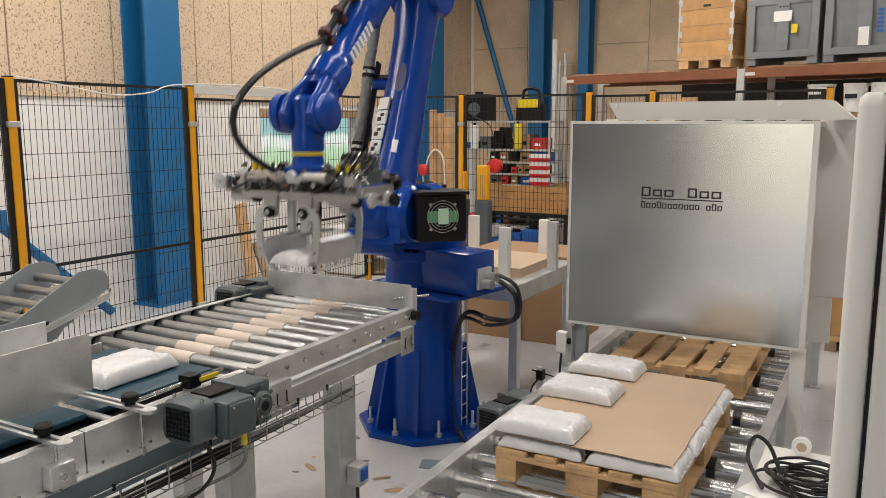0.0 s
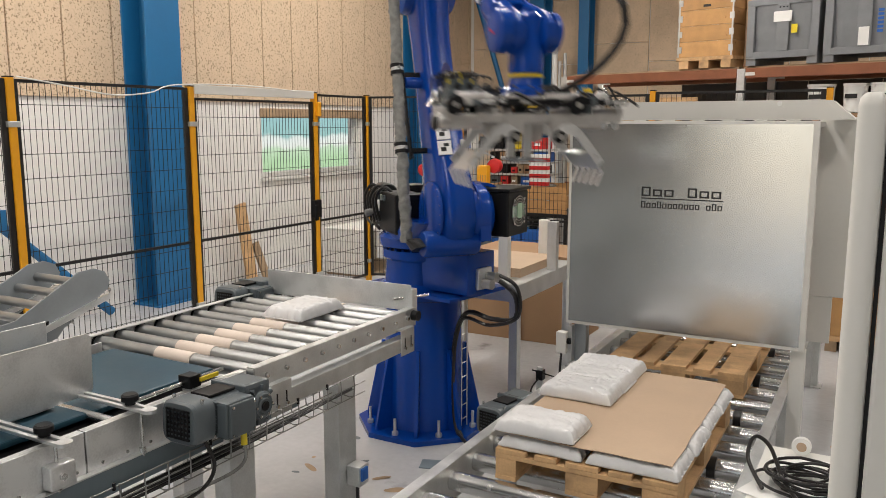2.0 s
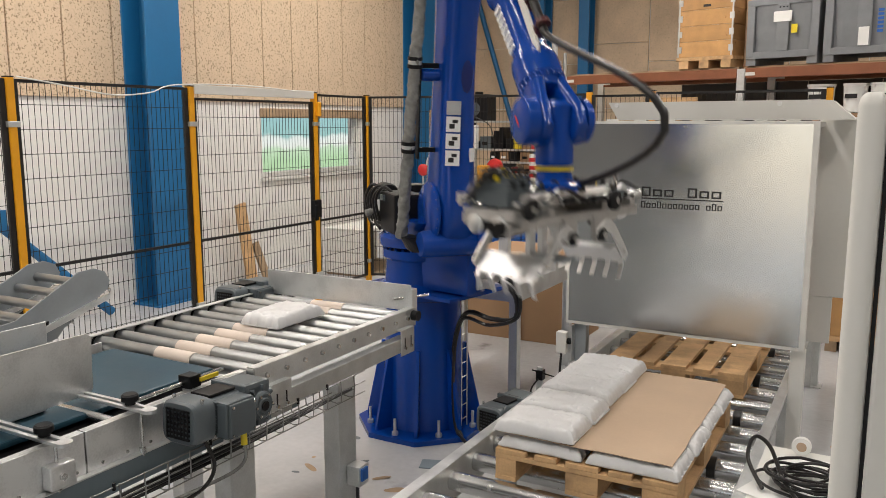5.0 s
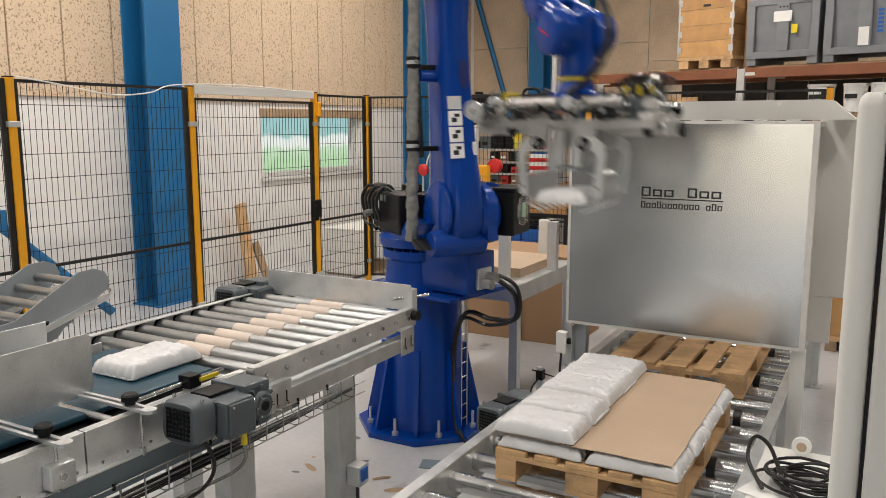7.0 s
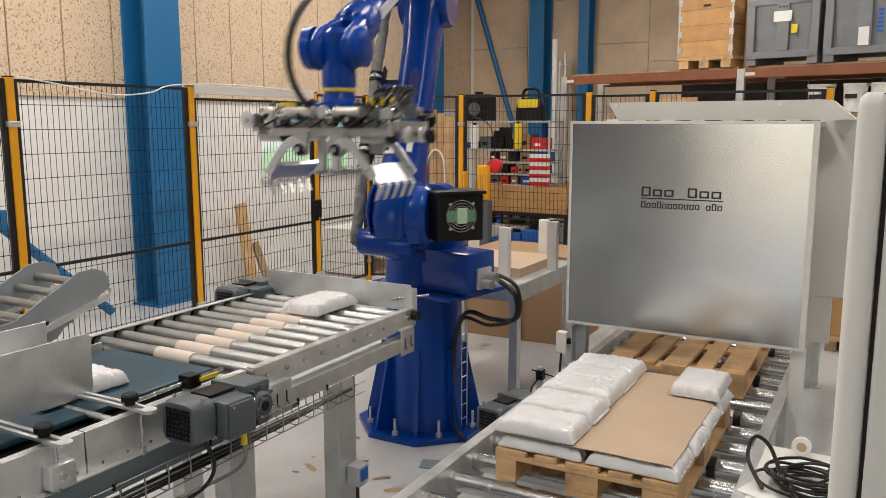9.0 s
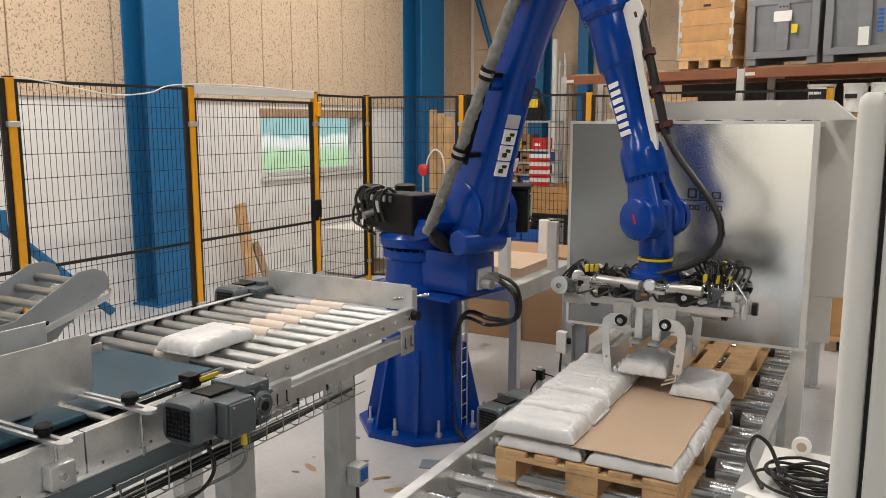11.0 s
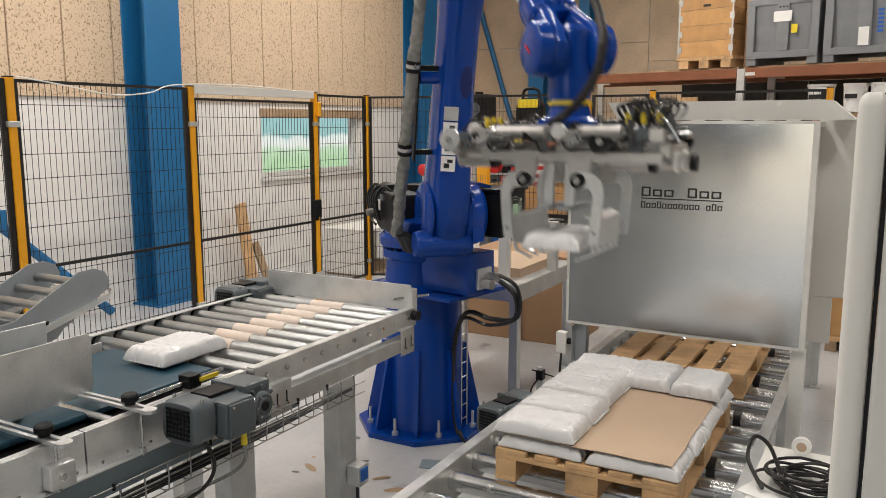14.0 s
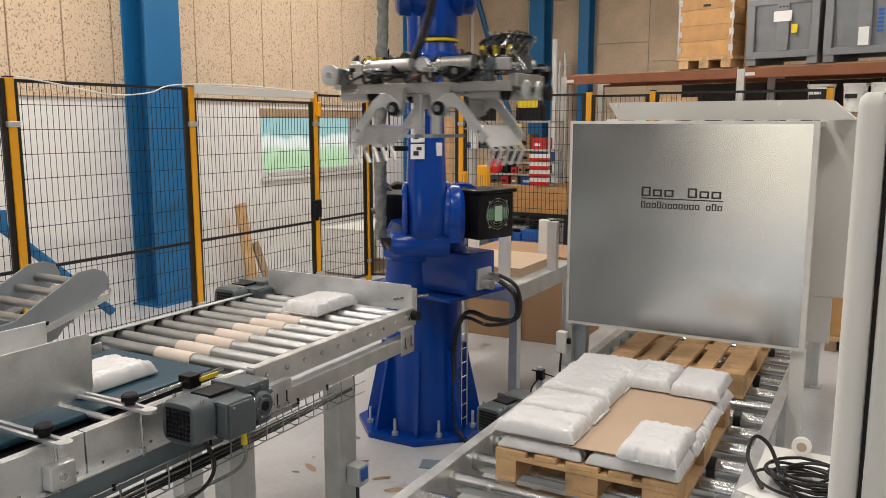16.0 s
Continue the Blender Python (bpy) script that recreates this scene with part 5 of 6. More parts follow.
rim += [(0.128 * math.cos(math.pi * k / 14), 0.128 * math.sin(math.pi * k / 14)) for k in range(14, -1, -1)]
prism(bm, rim, -0.08, 0.08, Matrix.Translation((0.42, 0.235, ZL + 0.045)) @ Matrix.Rotation(radians(90), 4, "Z"))
blue("motor_hood", bm, turret)
blue("hood_web", bx(0.34, 0.358, 0.13, 0.42, ZL - 0.12, ZL + 0.10, bevel=0.004), turret)

# black motors behind the turret
rear = part("rear_motor", bx(-0.36, 0.04, -0.24, 0.14, 1.40, 1.60, bevel=0.02), BLACK, turret, "black axis motor with cable plugs")
part("motor_cap", lathe(B(), [(0.07, -0.10), (0.08, -0.08), (0.08, 0.06), (0.07, 0.08)], "x", 20, Matrix.Translation((-0.34, -0.17, 1.62))), BLACK, rear, smooth=True)
for i, (x, y, z) in enumerate(((-0.40, -0.10, 1.50), (-0.38, -0.02, 1.46), (-0.41, 0.06, 1.52), (-0.30, -0.20, 1.60))):
    part("cable_plug", cy((x + 0.05, y, z), (x - 0.05, y, z - 0.01), 0.032, seg=12), GREYHOSE if i % 2 else BLACK, rear)
    part("cable", tube(B(), [(x - 0.05, y, z - 0.01), (x - 0.09, y - 0.02, z - 0.03), (x - 0.07, y - 0.05, z - 0.09), (x + 0.02, y - 0.06, z - 0.10)], 0.014), RUBBER, rear)
part("lid", bx(-0.33, 0.0, -0.20, 0.12, 1.601, 1.64, bevel=0.015), BLACK, rear)
part("sticker", bx(-0.20, -0.14, -0.2745, -0.2715, 1.52, 1.60), SIGNWHITE, turret)
part("plug", cy((-0.2, -0.28, 1.52), (-0.2, -0.36, 1.5), 0.025, seg=12), GREYHOSE, rear)
part("junction_box", bx(-0.16, 0.22, -0.27, -0.06, 1.39, 1.66, bevel=0.02), BLACK, turret)

for i in range(7):
    y0, z0 = -0.235 + 0.05 * i, 1.60 - 0.03 * (i % 3)
    part("power_plug", cy((-0.36, y0, z0 - 0.05), (-0.43, y0 - 0.01, z0 - 0.055), 0.020 + 0.004 * (i % 2), seg=12), (BLACK, MOTORGREY, GREYHOSE)[i % 3], rear)
    part("motor_cable", tube(B(), [(-0.43, y0 - 0.01, z0 - 0.055), (-0.465, y0 - 0.02, z0 - 0.07 - 0.02 * (i % 2)), (-0.45, y0 - 0.04, z0 - 0.16), (-0.34, y0 - 0.03, z0 - 0.20)], 0.010 + 0.003 * (i % 2), seg=8), RUBBER, rear)
for i in range(5):
    x0 = -0.30 + 0.07 * i
    part("motor_cable", tube(B(), [(x0, -0.20, 1.64), (x0 - 0.03, -0.27, 1.69 - 0.02 * (i % 2)), (x0 - 0.05, -0.32, 1.60), (x0 - 0.02, -0.30, 1.46)], 0.011, seg=8), RUBBER, rear)
    part("lid_clip", bx(x0, x0 + 0.025, -0.285, -0.271, 1.60, 1.64, bevel=0.003), RAIL if i % 2 else MOTORGREY, rear)
part("rear_fan", lathe(B(), [(0.06, 0.0), (0.075, 0.01), (0.075, 0.05), (0.05, 0.06)], "z", 20, Matrix.Translation((-0.20, 0.0, 1.64))), BLACK, rear, smooth=True)

# lower arm, from the shoulder axis up
SECS = ((0, -0.215, 0.05, 0.08), (0, -0.17, 0.135, 0.11), (0, -0.08, 0.20, 0.125), (0, 0.04, 0.215, 0.13), (0.0, 0.18, 0.205, 0.125), (-0.005, 0.40, 0.172, 0.118), (-0.01, 0.85, 0.146, 0.110), (0, 1.15, 0.145, 0.110), (0.02, 1.38, 0.165, 0.12), (0.02, L2, 0.178, 0.13), (0.02, L2 + 0.10, 0.13, 0.115), (0.02, L2 + 0.15, 0.05, 0.08))
lower = blue("lower_arm", loft(B(), [((x, 0, z), (1, 0, 0), (0, 1, 0), hu, hv) for x, z, hu, hv in SECS], n=32, pw=3.2), robot)
# No hollow here: a thin disc whose dark colour gives the recess its shade.
part("arm_window", lathe(B(), [(0.05, 0.0), (0.06, 0.004)], "x", 20, Matrix.Translation((0.137, 0.03, 0.86)) @ Matrix.Diagonal((1, 0.6, 1.6, 1))), SHADEBLUE, lower, "flat oval disc, dark like a shaded recess")
for s in (-1, 1):
    blue("joint_cover", lathe(B(), [(0.195, 0), (0.195, 0.012), (0.17, 0.03)] if s > 0 else [(0.17, -0.03), (0.195, -0.012), (0.195, 0)], "y", 40, Matrix.Translation((0, 0.122 * s, 0.02))), lower)
bm = B()
for k in range(20):
    a = 2 * math.pi * k / 20
    cyl(bm, (0.183 * math.cos(a), -0.12, 0.02 + 0.183 * math.sin(a)), (0.183 * math.cos(a), -0.142, 0.02 + 0.183 * math.sin(a)), 0.007, seg=6)
tagged(part("bolt_circle", bm, SHADEBLUE, lower), kind="stuff")
LABELS = Matrix.Translation((0.170, -0.055, 0.525)) @ Matrix.Rotation(radians(-14), 4, "Z") @ Matrix.Rotation(radians(-4.1), 4, "Y")
for k, (z0, z1) in enumerate(((0.115, 0.195), (0.015, 0.105), (-0.085, 0.005), (-0.185, -0.095))):
    st = part("safety_label", bx(-0.012, 0.002, -0.042, 0.042, z0, z1, m=LABELS), RAIL if k == 0 else SIGNWHITE, lower, "white pictogram sticker" if k else "grey rating sticker")
    if k:
        part("pictogram", bx(0.002, 0.0032, -0.025, 0.008, z0 + 0.02, z1 - 0.042, m=LABELS), SIGNBLACK, st)
        part("pictogram", bx(0.002, 0.0032, -0.006, 0.026, z1 - 0.038, z1 - 0.018, m=LABELS), SIGNBLACK, st)
part("maker_label", bx(-0.010, 0.002, -0.018, 0.018, 0.36, 0.44, m=pose(0.163, 0.075, 0, 0, 0, 26)), SIGNWHITE, lower, "small white sticker")

blue("hose_arm", cy((0.02, -0.10, 0.86), (0.03, -0.222, 0.86), 0.036, seg=16), lower)
part("hose_plate", bx(-0.01, 0.05, -0.232, -0.222, 0.36, 1.02, bevel=0.004), BLACK, lower, "black hose mounting plate")
for z in (0.40, 0.90):
    part("plate_foot", bx(0.0, 0.03, -0.222, -0.10, z, z + 0.03, bevel=0.004), BLACK, lower)
bm = tube(B(), [(-0.07, -0.29, -0.15), (-0.05, -0.285, -0.02), (-0.015, -0.285, 0.2), (0.018, -0.283, 0.43), (0.035, -0.278, 0.68), (0.06, -0.268, 0.93), (0.085, -0.26, 1.2), (0.11, -0.25, 1.47), (0.08, -0.21, 1.70), (0.0, -0.14, 1.88)], 0.035, seg=16, steps=18)
for v in bm.verts:
    v.co += 0.011 * noise.noise_vector(v.co * Vector((26, 26, 17)).length * 0.5) + 0.006 * noise.noise_vector(v.co * 45)
hs = part("dress_pack_hose", bm, GREYHOSE, lower, "grey fabric sleeved cable bundle", smooth=True)
for x, y, z in ((0.015, -0.283, 0.40), (0.057, -0.268, 0.90), (0.108, -0.25, 1.44)):
    part("hose_clamp", cy((x, y, z), (x + 0.002, y, z + 0.022), 0.044, seg=16), BLACK, hs)
    part("hose_clamp", cy((x, y, z + 0.045), (x + 0.002, y, z + 0.067), 0.044, seg=16), BLACK, hs)
    part("clamp_band", cy((x, y, z + 0.022), (x + 0.002, y, z + 0.045), 0.040, seg=16), RAIL, hs)
bm = B()
loft(bm, [((0.0, -0.2, -0.21), (1, 0, 0), (0, 1, 0), 0.10, 0.07), ((-0.05, -0.25, -0.14), (1, 0, 0), (0, 1, 0), 0.05, 0.05)], n=16)
part("hose_boot", bm, BLACK, lower)

# upper arm, from the elbow axis; x runs along the forearm
up = blue("upper_arm", loft(B(), [((-0.32, 0, O3 - 0.02), (0, 1, 0), (0, 0, 1), 0.11, 0.13), ((-0.20, 0, O3 - 0.03), (0, 1, 0), (0, 0, 1), 0.16, 0.19), ((0.05, 0, O3 - 0.06), (0, 1, 0), (0, 0, 1), 0.165, 0.22), ((0.22, 0, O3), (0, 1, 0), (0, 0, 1), 0.14, 0.16), ((0.32, 0, O3), (0, 1, 0), (0, 0, 1), 0.14, 0.14), ((0.36, 0, O3), (0, 1, 0), (0, 0, 1), 0.13, 0.13)], n=28, pw=2.8), robot)
blue("elbow_hub", lathe(B(), [(0.15, -0.17), (0.165, -0.15), (0.165, 0.15), (0.15, 0.17)], "y", 32), up)
blue("elbow_web", bx(-0.15, 0.13, -0.10, 0.10, 0.0, O3 - 0.05, bevel=0.03), up)
ring = blue("rotary_flange", lathe(B(), [(0.135, 0.36), (0.145, 0.37), (0.145, 0.42), (0.115, 0.45)], "x", 32, Matrix.Translation((0, 0, O3))), up)
fore = blue("forearm_tube", lathe(B(), [(0.118, 0.45), (0.117, 0.70), (0.108, 0.715), (0.096, 0.73), (0.088, 1.0), (0.086, L4 - 0.40), (0.108, L4 - 0.37), (0.115, L4 - 0.33), (0.115, L4 - 0.22), (0.095, L4 - 0.2), (0.085, L4 - 0.16)], "x", 32, Matrix.Translation((0, 0, O3))), up)
bm = B()
for k in range(22):
    a = 2 * math.pi * k / 22
    y, z = math.cos(a), math.sin(a)
    cyl(bm, (L4 - 0.225, y * 0.104, O3 + z * 0.104), (L4 - 0.196, y * 0.104, O3 + z * 0.104), 0.007, seg=6)
    cyl(bm, (0.352, y * 0.128, O3 + z * 0.128), (0.345, y * 0.148, O3 + z * 0.148), 0.008, seg=6)
    cyl(bm, (0.425, y * 0.128, O3 + z * 0.128), (0.442, y * 0.128, O3 + z * 0.128), 0.008, seg=6)
tagged(part("bolt_ring", bm, ROBOT_BLUE, up), kind="stuff")
for k in range(7):
    x0 = 0.795 + k * 0.0425
    part("letter_bar", bx(x0, x0 + 0.025, -0.0975 + 0.001 * k, -0.078 + 0.001 * k, O3 - 0.036, O3 + 0.024), SIGNWHITE, up)
    part("letter_bar", bx(x0, x0 + 0.025, 0.078 - 0.001 * k, 0.0975 - 0.001 * k, O3 - 0.036, O3 + 0.024), SIGNWHITE, up)
part("hose_rail", prism(B(), [(0.42, O3 + 0.10), (0.42, O3 + 0.215), (0.50, O3 + 0.225), (0.56, O3 + 0.175), (0.80, O3 + 0.150), (1.15, O3 + 0.130), (1.19, O3 + 0.115), (1.18, O3 + 0.092), (1.0, O3 + 0.095), (0.62, O3 + 0.115)], -0.035, -0.022), WHITEPAINT, up, "white hose carrier plate")
for s in (-1, 1):
    blue("wrist_fork", loft(B(), [((L4 - 0.20, 0.05 * s, O3), (0, 1, 0), (0, 0, 1), 0.05, 0.085), ((L4 - 0.08, 0.075 * s, O3), (0, 1, 0), (0, 0, 1), 0.042, 0.098), ((L4, 0.085 * s, O3), (0, 1, 0), (0, 0, 1), 0.045, 0.110), ((L4 + 0.08, 0.085 * s, O3), (0, 1, 0), (0, 0, 1), 0.042, 0.085), ((L4 + 0.11, 0.085 * s, O3), (0, 1, 0), (0, 0, 1), 0.03, 0.03)], n=20, pw=2.4), up)
blue("wrist_disc", lathe(B(), [(0.088, -0.185), (0.106, -0.172), (0.111, -0.12)], "y", 32, Matrix.Translation((L4, 0, O3))), up)
blue("wrist_disc", lathe(B(), [(0.10, 0.12), (0.10, 0.15), (0.08, 0.165)], "y", 32, Matrix.Translation((L4, 0, O3))), up)
part("rating_sticker", bx(L4 - 0.03, L4 + 0.02, -0.1885, -0.185, O3 - 0.010, O3 + 0.0), RED, up)
# elbow motors
part("elbow_motor", bx(-0.28, -0.05, 0.17, 0.36, O3 - 0.10, O3 + 0.08, bevel=0.015), BLACK, up, "black axis motor at the elbow")
part("fore_motor", bx(-0.48, -0.32, -0.08, 0.08, O3 - 0.1, O3 + 0.06, bevel=0.015), BLACK, up)
dp = part("hose_on_arm", tube(B(), [(-0.05, 0.10, O3 + 0.22), (0.12, 0.04, O3 + 0.26), (0.28, 0.0, O3 + 0.20), (0.45, 0.0, O3 + 0.185), (0.8, 0.0, O3 + 0.175), (1.13, 0.0, O3 + 0.165)], 0.0225, seg=12), RUBBER, up, "black hose along the forearm", smooth=True)
for x in (0.50, 0.70, 0.90, 1.08):
    part("hose_clip", cy((x - 0.015, 0, O3 + 0.178), (x + 0.015, 0, O3 + 0.178), 0.036, seg=14), DARKRED, dp)
    part("clip_foot", bx(x - 0.02, x + 0.02, -0.03, 0.03, O3 + 0.105, O3 + 0.145), DARKRED, dp)

# wrist that keeps the tool level
wrist = blue("wrist", lathe(B(), [(0.084, -0.20), (0.088, -0.185), (0.088, -0.10), (0.080, -0.06), (0.080, 0.07), (0.05, 0.095)], "z", 28), robot)
part("yellow_ring", lathe(B(), [(0.084, -0.221), (0.0895, -0.219), (0.0895, -0.209), (0.084, -0.207)], "z", 28), YELLOWCABLE, wrist, "yellow seal ring")

# ---- gripper ----
# origin at the tool flange; x along the long beam
grip = thing("bag_gripper", "aluminium two-jaw bag gripper crowded with valves and cables", "gripper")
fl = blue("tool_flange", lathe(B(), [(0.13, -0.105), (0.13, -0.07), (0.09, -0.055), (0.075, 0.0)], "z", 28), grip)
part("mount_plate", bx(-0.17, 0.17, -0.15, 0.15, -0.125, -0.105, bevel=0.004), ALU, grip)
for y in (-0.16, 0.16):
    part("side_beam", bx(-0.34 if y < 0 else -0.50, 0.48, y - 0.014, y + 0.014, -0.232, -0.190, bevel=0.004), ALU, grip)
    part("slide_rod", cy((-0.54, y, -0.13), (0.52, y, -0.13), 0.012, seg=12), CHROME, grip)
for x in (-0.50, -0.20, 0.20, 0.48):
    part("cross_beam", bx(x - 0.02, x + 0.02, -0.146, 0.146, -0.21, -0.16, bevel=0.004), ALU, grip)
part("centre_plate", bx(-0.2, 0.2, -0.14, 0.14, -0.24, -0.216, bevel=0.004), ALU, grip)
for y in (-0.175, 0.175):
    for x in (-0.112, 0.112):
        h = part("pivot_bracket", prism(B(), [(x - 0.05, -0.21), (x + 0.05, -0.21), (x + 0.034, -0.325), (x, -0.335), (x - 0.034, -0.325)], y - 0.012, y + 0.012), ALU, grip)
        s = 1 if y > 0 else -1
        part("pivot_wheel", lathe(B(), [(0.030, y + s * 0.012), (0.030, y + s * 0.03)] if s > 0 else [(0.030, y - 0.03), (0.030, y - 0.012)], "y", 20, Matrix.Translation((x, 0, -0.30))), BLACK, h, smooth=True)
        part("pivot_pin", cy((x, y + s * 0.03, -0.30), (x, y + s * 0.04, -0.30), 0.015, seg=14), CHROME, h)
for x in (-0.045, 0.045):
    part("guide_rod", bx(x - 0.02, x + 0.02, -0.11, -0.08, -0.41, -0.23, bevel=0.003), GALV, grip)
    part("press_foot", bx(x - 0.026, x + 0.026, -0.17, 0.12, -0.425, -0.411, bevel=0.003), GREYPAINT, grip)
vb = part("valve_block", bx(0.27, 0.47, -0.10, 0.08, -0.15, -0.075, bevel=0.006), MOTORGREY, grip, "valve block with yellow plugs")
for i in range(5):
    part("valve", bx(0.28 + i * 0.037, 0.306 + i * 0.037, -0.07, 0.07, -0.075, -0.045, bevel=0.003), BLACK if i % 2 else MOTORGREY, vb)
    part("plug", bx(0.284 + i * 0.037, 0.302 + i * 0.037, -0.118, -0.10, -0.085, -0.045, bevel=0.003), YELLOWCABLE if i % 2 == 0 else BLACK, vb)
    part("plug_cable", tube(B(), [(0.293 + i * 0.037, -0.112, -0.08), (0.29 + i * 0.04, -0.135, -0.12), (0.28 + i * 0.03, -0.13, -0.17)], 0.004, seg=6, steps=4), CHROME, vb)
    for y in (-0.05, 0.0, 0.05):
        part("top_plug", bx(0.284 + i * 0.037, 0.300 + i * 0.037, y - 0.012, y + 0.006, -0.045, -0.022, bevel=0.003), YELLOWCABLE if y == 0 and i % 2 == 0 else MOTORGREY, vb)
        part("top_cable", tube(B(), [(0.292 + i * 0.037, y, -0.022), (0.30 + i * 0.037, y - 0.01, 0.012), (0.32 + i * 0.04, y - 0.05, 0.0), (0.33 + i * 0.03, y - 0.10, -0.06)], 0.0035, seg=5, steps=4), YELLOWCABLE if y == 0 and i == 2 else (CHROME if i == 3 else RUBBER), vb)
for i in range(3):
    part("end_plug", bx(-0.40 + i * 0.026, -0.382 + i * 0.026, -0.04 + i * 0.02, -0.02 + i * 0.02, -0.10, -0.060, bevel=0.003), YELLOWCABLE, grip, "yellow cable plug")
# diagonal air cylinders with clevis ends and round stops
for x0, y0, x1, y1 in ((-0.42, -0.10, -0.02, -0.19), (-0.38, 0.14, 0.02, 0.10), (0.02, -0.17, 0.30, -0.20), (0.12, 0.12, 0.44, 0.16)):
    a, b = Vector((x0, y0, -0.115)), Vector((x1, y1, -0.115))
    c = part("ram", cy(a.lerp(b, 0.35), b, 0.027, seg=16), ALU, grip, "silver air cylinder", smooth=True)
    part("ram_rod", cy(a, a.lerp(b, 0.36), 0.011, seg=10), CHROME, c, smooth=True)
    part("ram_collar", cy(a.lerp(b, 0.33), a.lerp(b, 0.38), 0.032, seg=16), CHROME, c, smooth=True)
    part("clevis", lathe(B(), [(0.028, -0.014), (0.034, -0.006), (0.034, 0.006), (0.028, 0.014)], "y", 16, Matrix.Translation(a)), GALV, c, smooth=True)
for y in (-0.07, 0.07):
    for x, d in ((0.505, 1), (-0.525, -1)):
        hw = part("hand_disc", lathe(B(), [(0.030, 0.0), (0.040, 0.006), (0.040, 0.016), (0.030, 0.022)], "x", 22, Matrix.Translation((x, y, -0.225))), GALV, grip, "silver round end cap", smooth=True)
        part("cap_stem", cy((x - d * 0.03, y, -0.225), (x, y, -0.225), 0.012, seg=10), CHROME, hw)
for x, y in ((-0.50, -0.20), (0.20, -0.20), (-0.20, 0.20), (0.46, 0.20)):
    r = part("end_stop", lathe(B(), [(0.024, y - 0.012), (0.046, y - 0.010), (0.046, y + 0.010), (0.024, y + 0.012)], "y", 20, Matrix.Translation((x, 0, -0.15))), GALV if x < -0.3 else BLACK, grip, smooth=True)
    part("stop_bolt", cy((x, y - 0.02, -0.15), (x, y + 0.02, -0.15), 0.014, seg=12), CHROME, r)
for i, x in enumerate((-0.44, -0.33, -0.22, -0.02, 0.05, 0.24, 0.36)):
    part("bracket", bx(x - 0.028, x + 0.02, -0.185, -0.15, -0.19, -0.125 - 0.012 * (i % 3), bevel=0.004), (MOTORGREY, ALU, BLACK)[i % 3], grip)
for i in range(7):
    x = 0.25 + 0.035 * i
    part("cable_loop", tube(B(), [(x, 0.05 - 0.02 * i, -0.10), (x - 0.05, 0.04 - 0.02 * i, -0.02 + 0.008 * (i % 3)), (x + 0.06, -0.02, -0.015), (x + 0.03, -0.14, -0.12)], 0.007, seg=6, steps=6), RUBBER, grip)
    part("front_cable", tube(B(), [(-0.40 + 0.11 * i, -0.18, -0.15), (-0.36 + 0.11 * i, -0.215, -0.18 - 0.01 * (i % 2)), (-0.28 + 0.11 * i, -0.205, -0.15)], 0.006, seg=6, steps=6), RUBBER, grip)
for i, x in enumerate((-0.42, -0.30, 0.30, 0.44)):
    c = part("air_cylinder", cy((x - 0.09, (-0.09, 0.09)[i % 2], -0.235), (x + 0.10, (-0.09, 0.09)[i % 2], -0.235), 0.03, seg=18), ALU, grip, smooth=True)
    part("cylinder_cap", cy((x + 0.10, (-0.09, 0.09)[i % 2], -0.235), (x + 0.125, (-0.09, 0.09)[i % 2], -0.235), 0.034, seg=18), BLACK, c)
rnd = random.Random(3)
for i in range(70):
    x, y = rnd.uniform(-0.45, 0.40), rnd.uniform(-0.14, 0.14)
    x2, y2 = x + rnd.uniform(-0.25, 0.25), y + rnd.uniform(-0.1, 0.1)
    part("cable", tube(B(), [(x, y, -0.15), (x + (x2 - x) * 0.3, y, -0.08 - rnd.random() * 0.04), ((x + x2) / 2, (y + y2) / 2, -0.05 - rnd.random() * 0.06), (x2, y2, -0.15)], rnd.choice((0.005, 0.007, 0.009)), seg=6, steps=5), CHROME if i % 9 == 1 else RUBBER, grip)
for i in range(46):
    x, y = rnd.uniform(-0.50, 0.46), rnd.choice((-0.17, -0.12, 0.12, 0.17)) + rnd.uniform(-0.02, 0.02)
    w, h = rnd.uniform(0.015, 0.045), rnd.uniform(0.02, 0.05)
    part("fitting", bx(x - w, x + w, y - 0.016, y + 0.016, -0.150, -0.150 + h, bevel=0.004), rnd.choice((ALU, BLACK, BLACK, MOTORGREY, CHROME)), grip)
for x, y in ((-0.48, -0.18), (-0.02, -0.18)):
    part("sensor", cy((x, y, -0.165), (x + 0.035, y, -0.165), 0.012, seg=12), ORANGE, grip, "orange sensor tip")
# draw the two ends of the gripper in to its true length of about 0.9 m
def drawn_in(x):
    return x if abs(x) < 0.2 else math.copysign(0.2 + (abs(x) - 0.2) * 0.81, x)


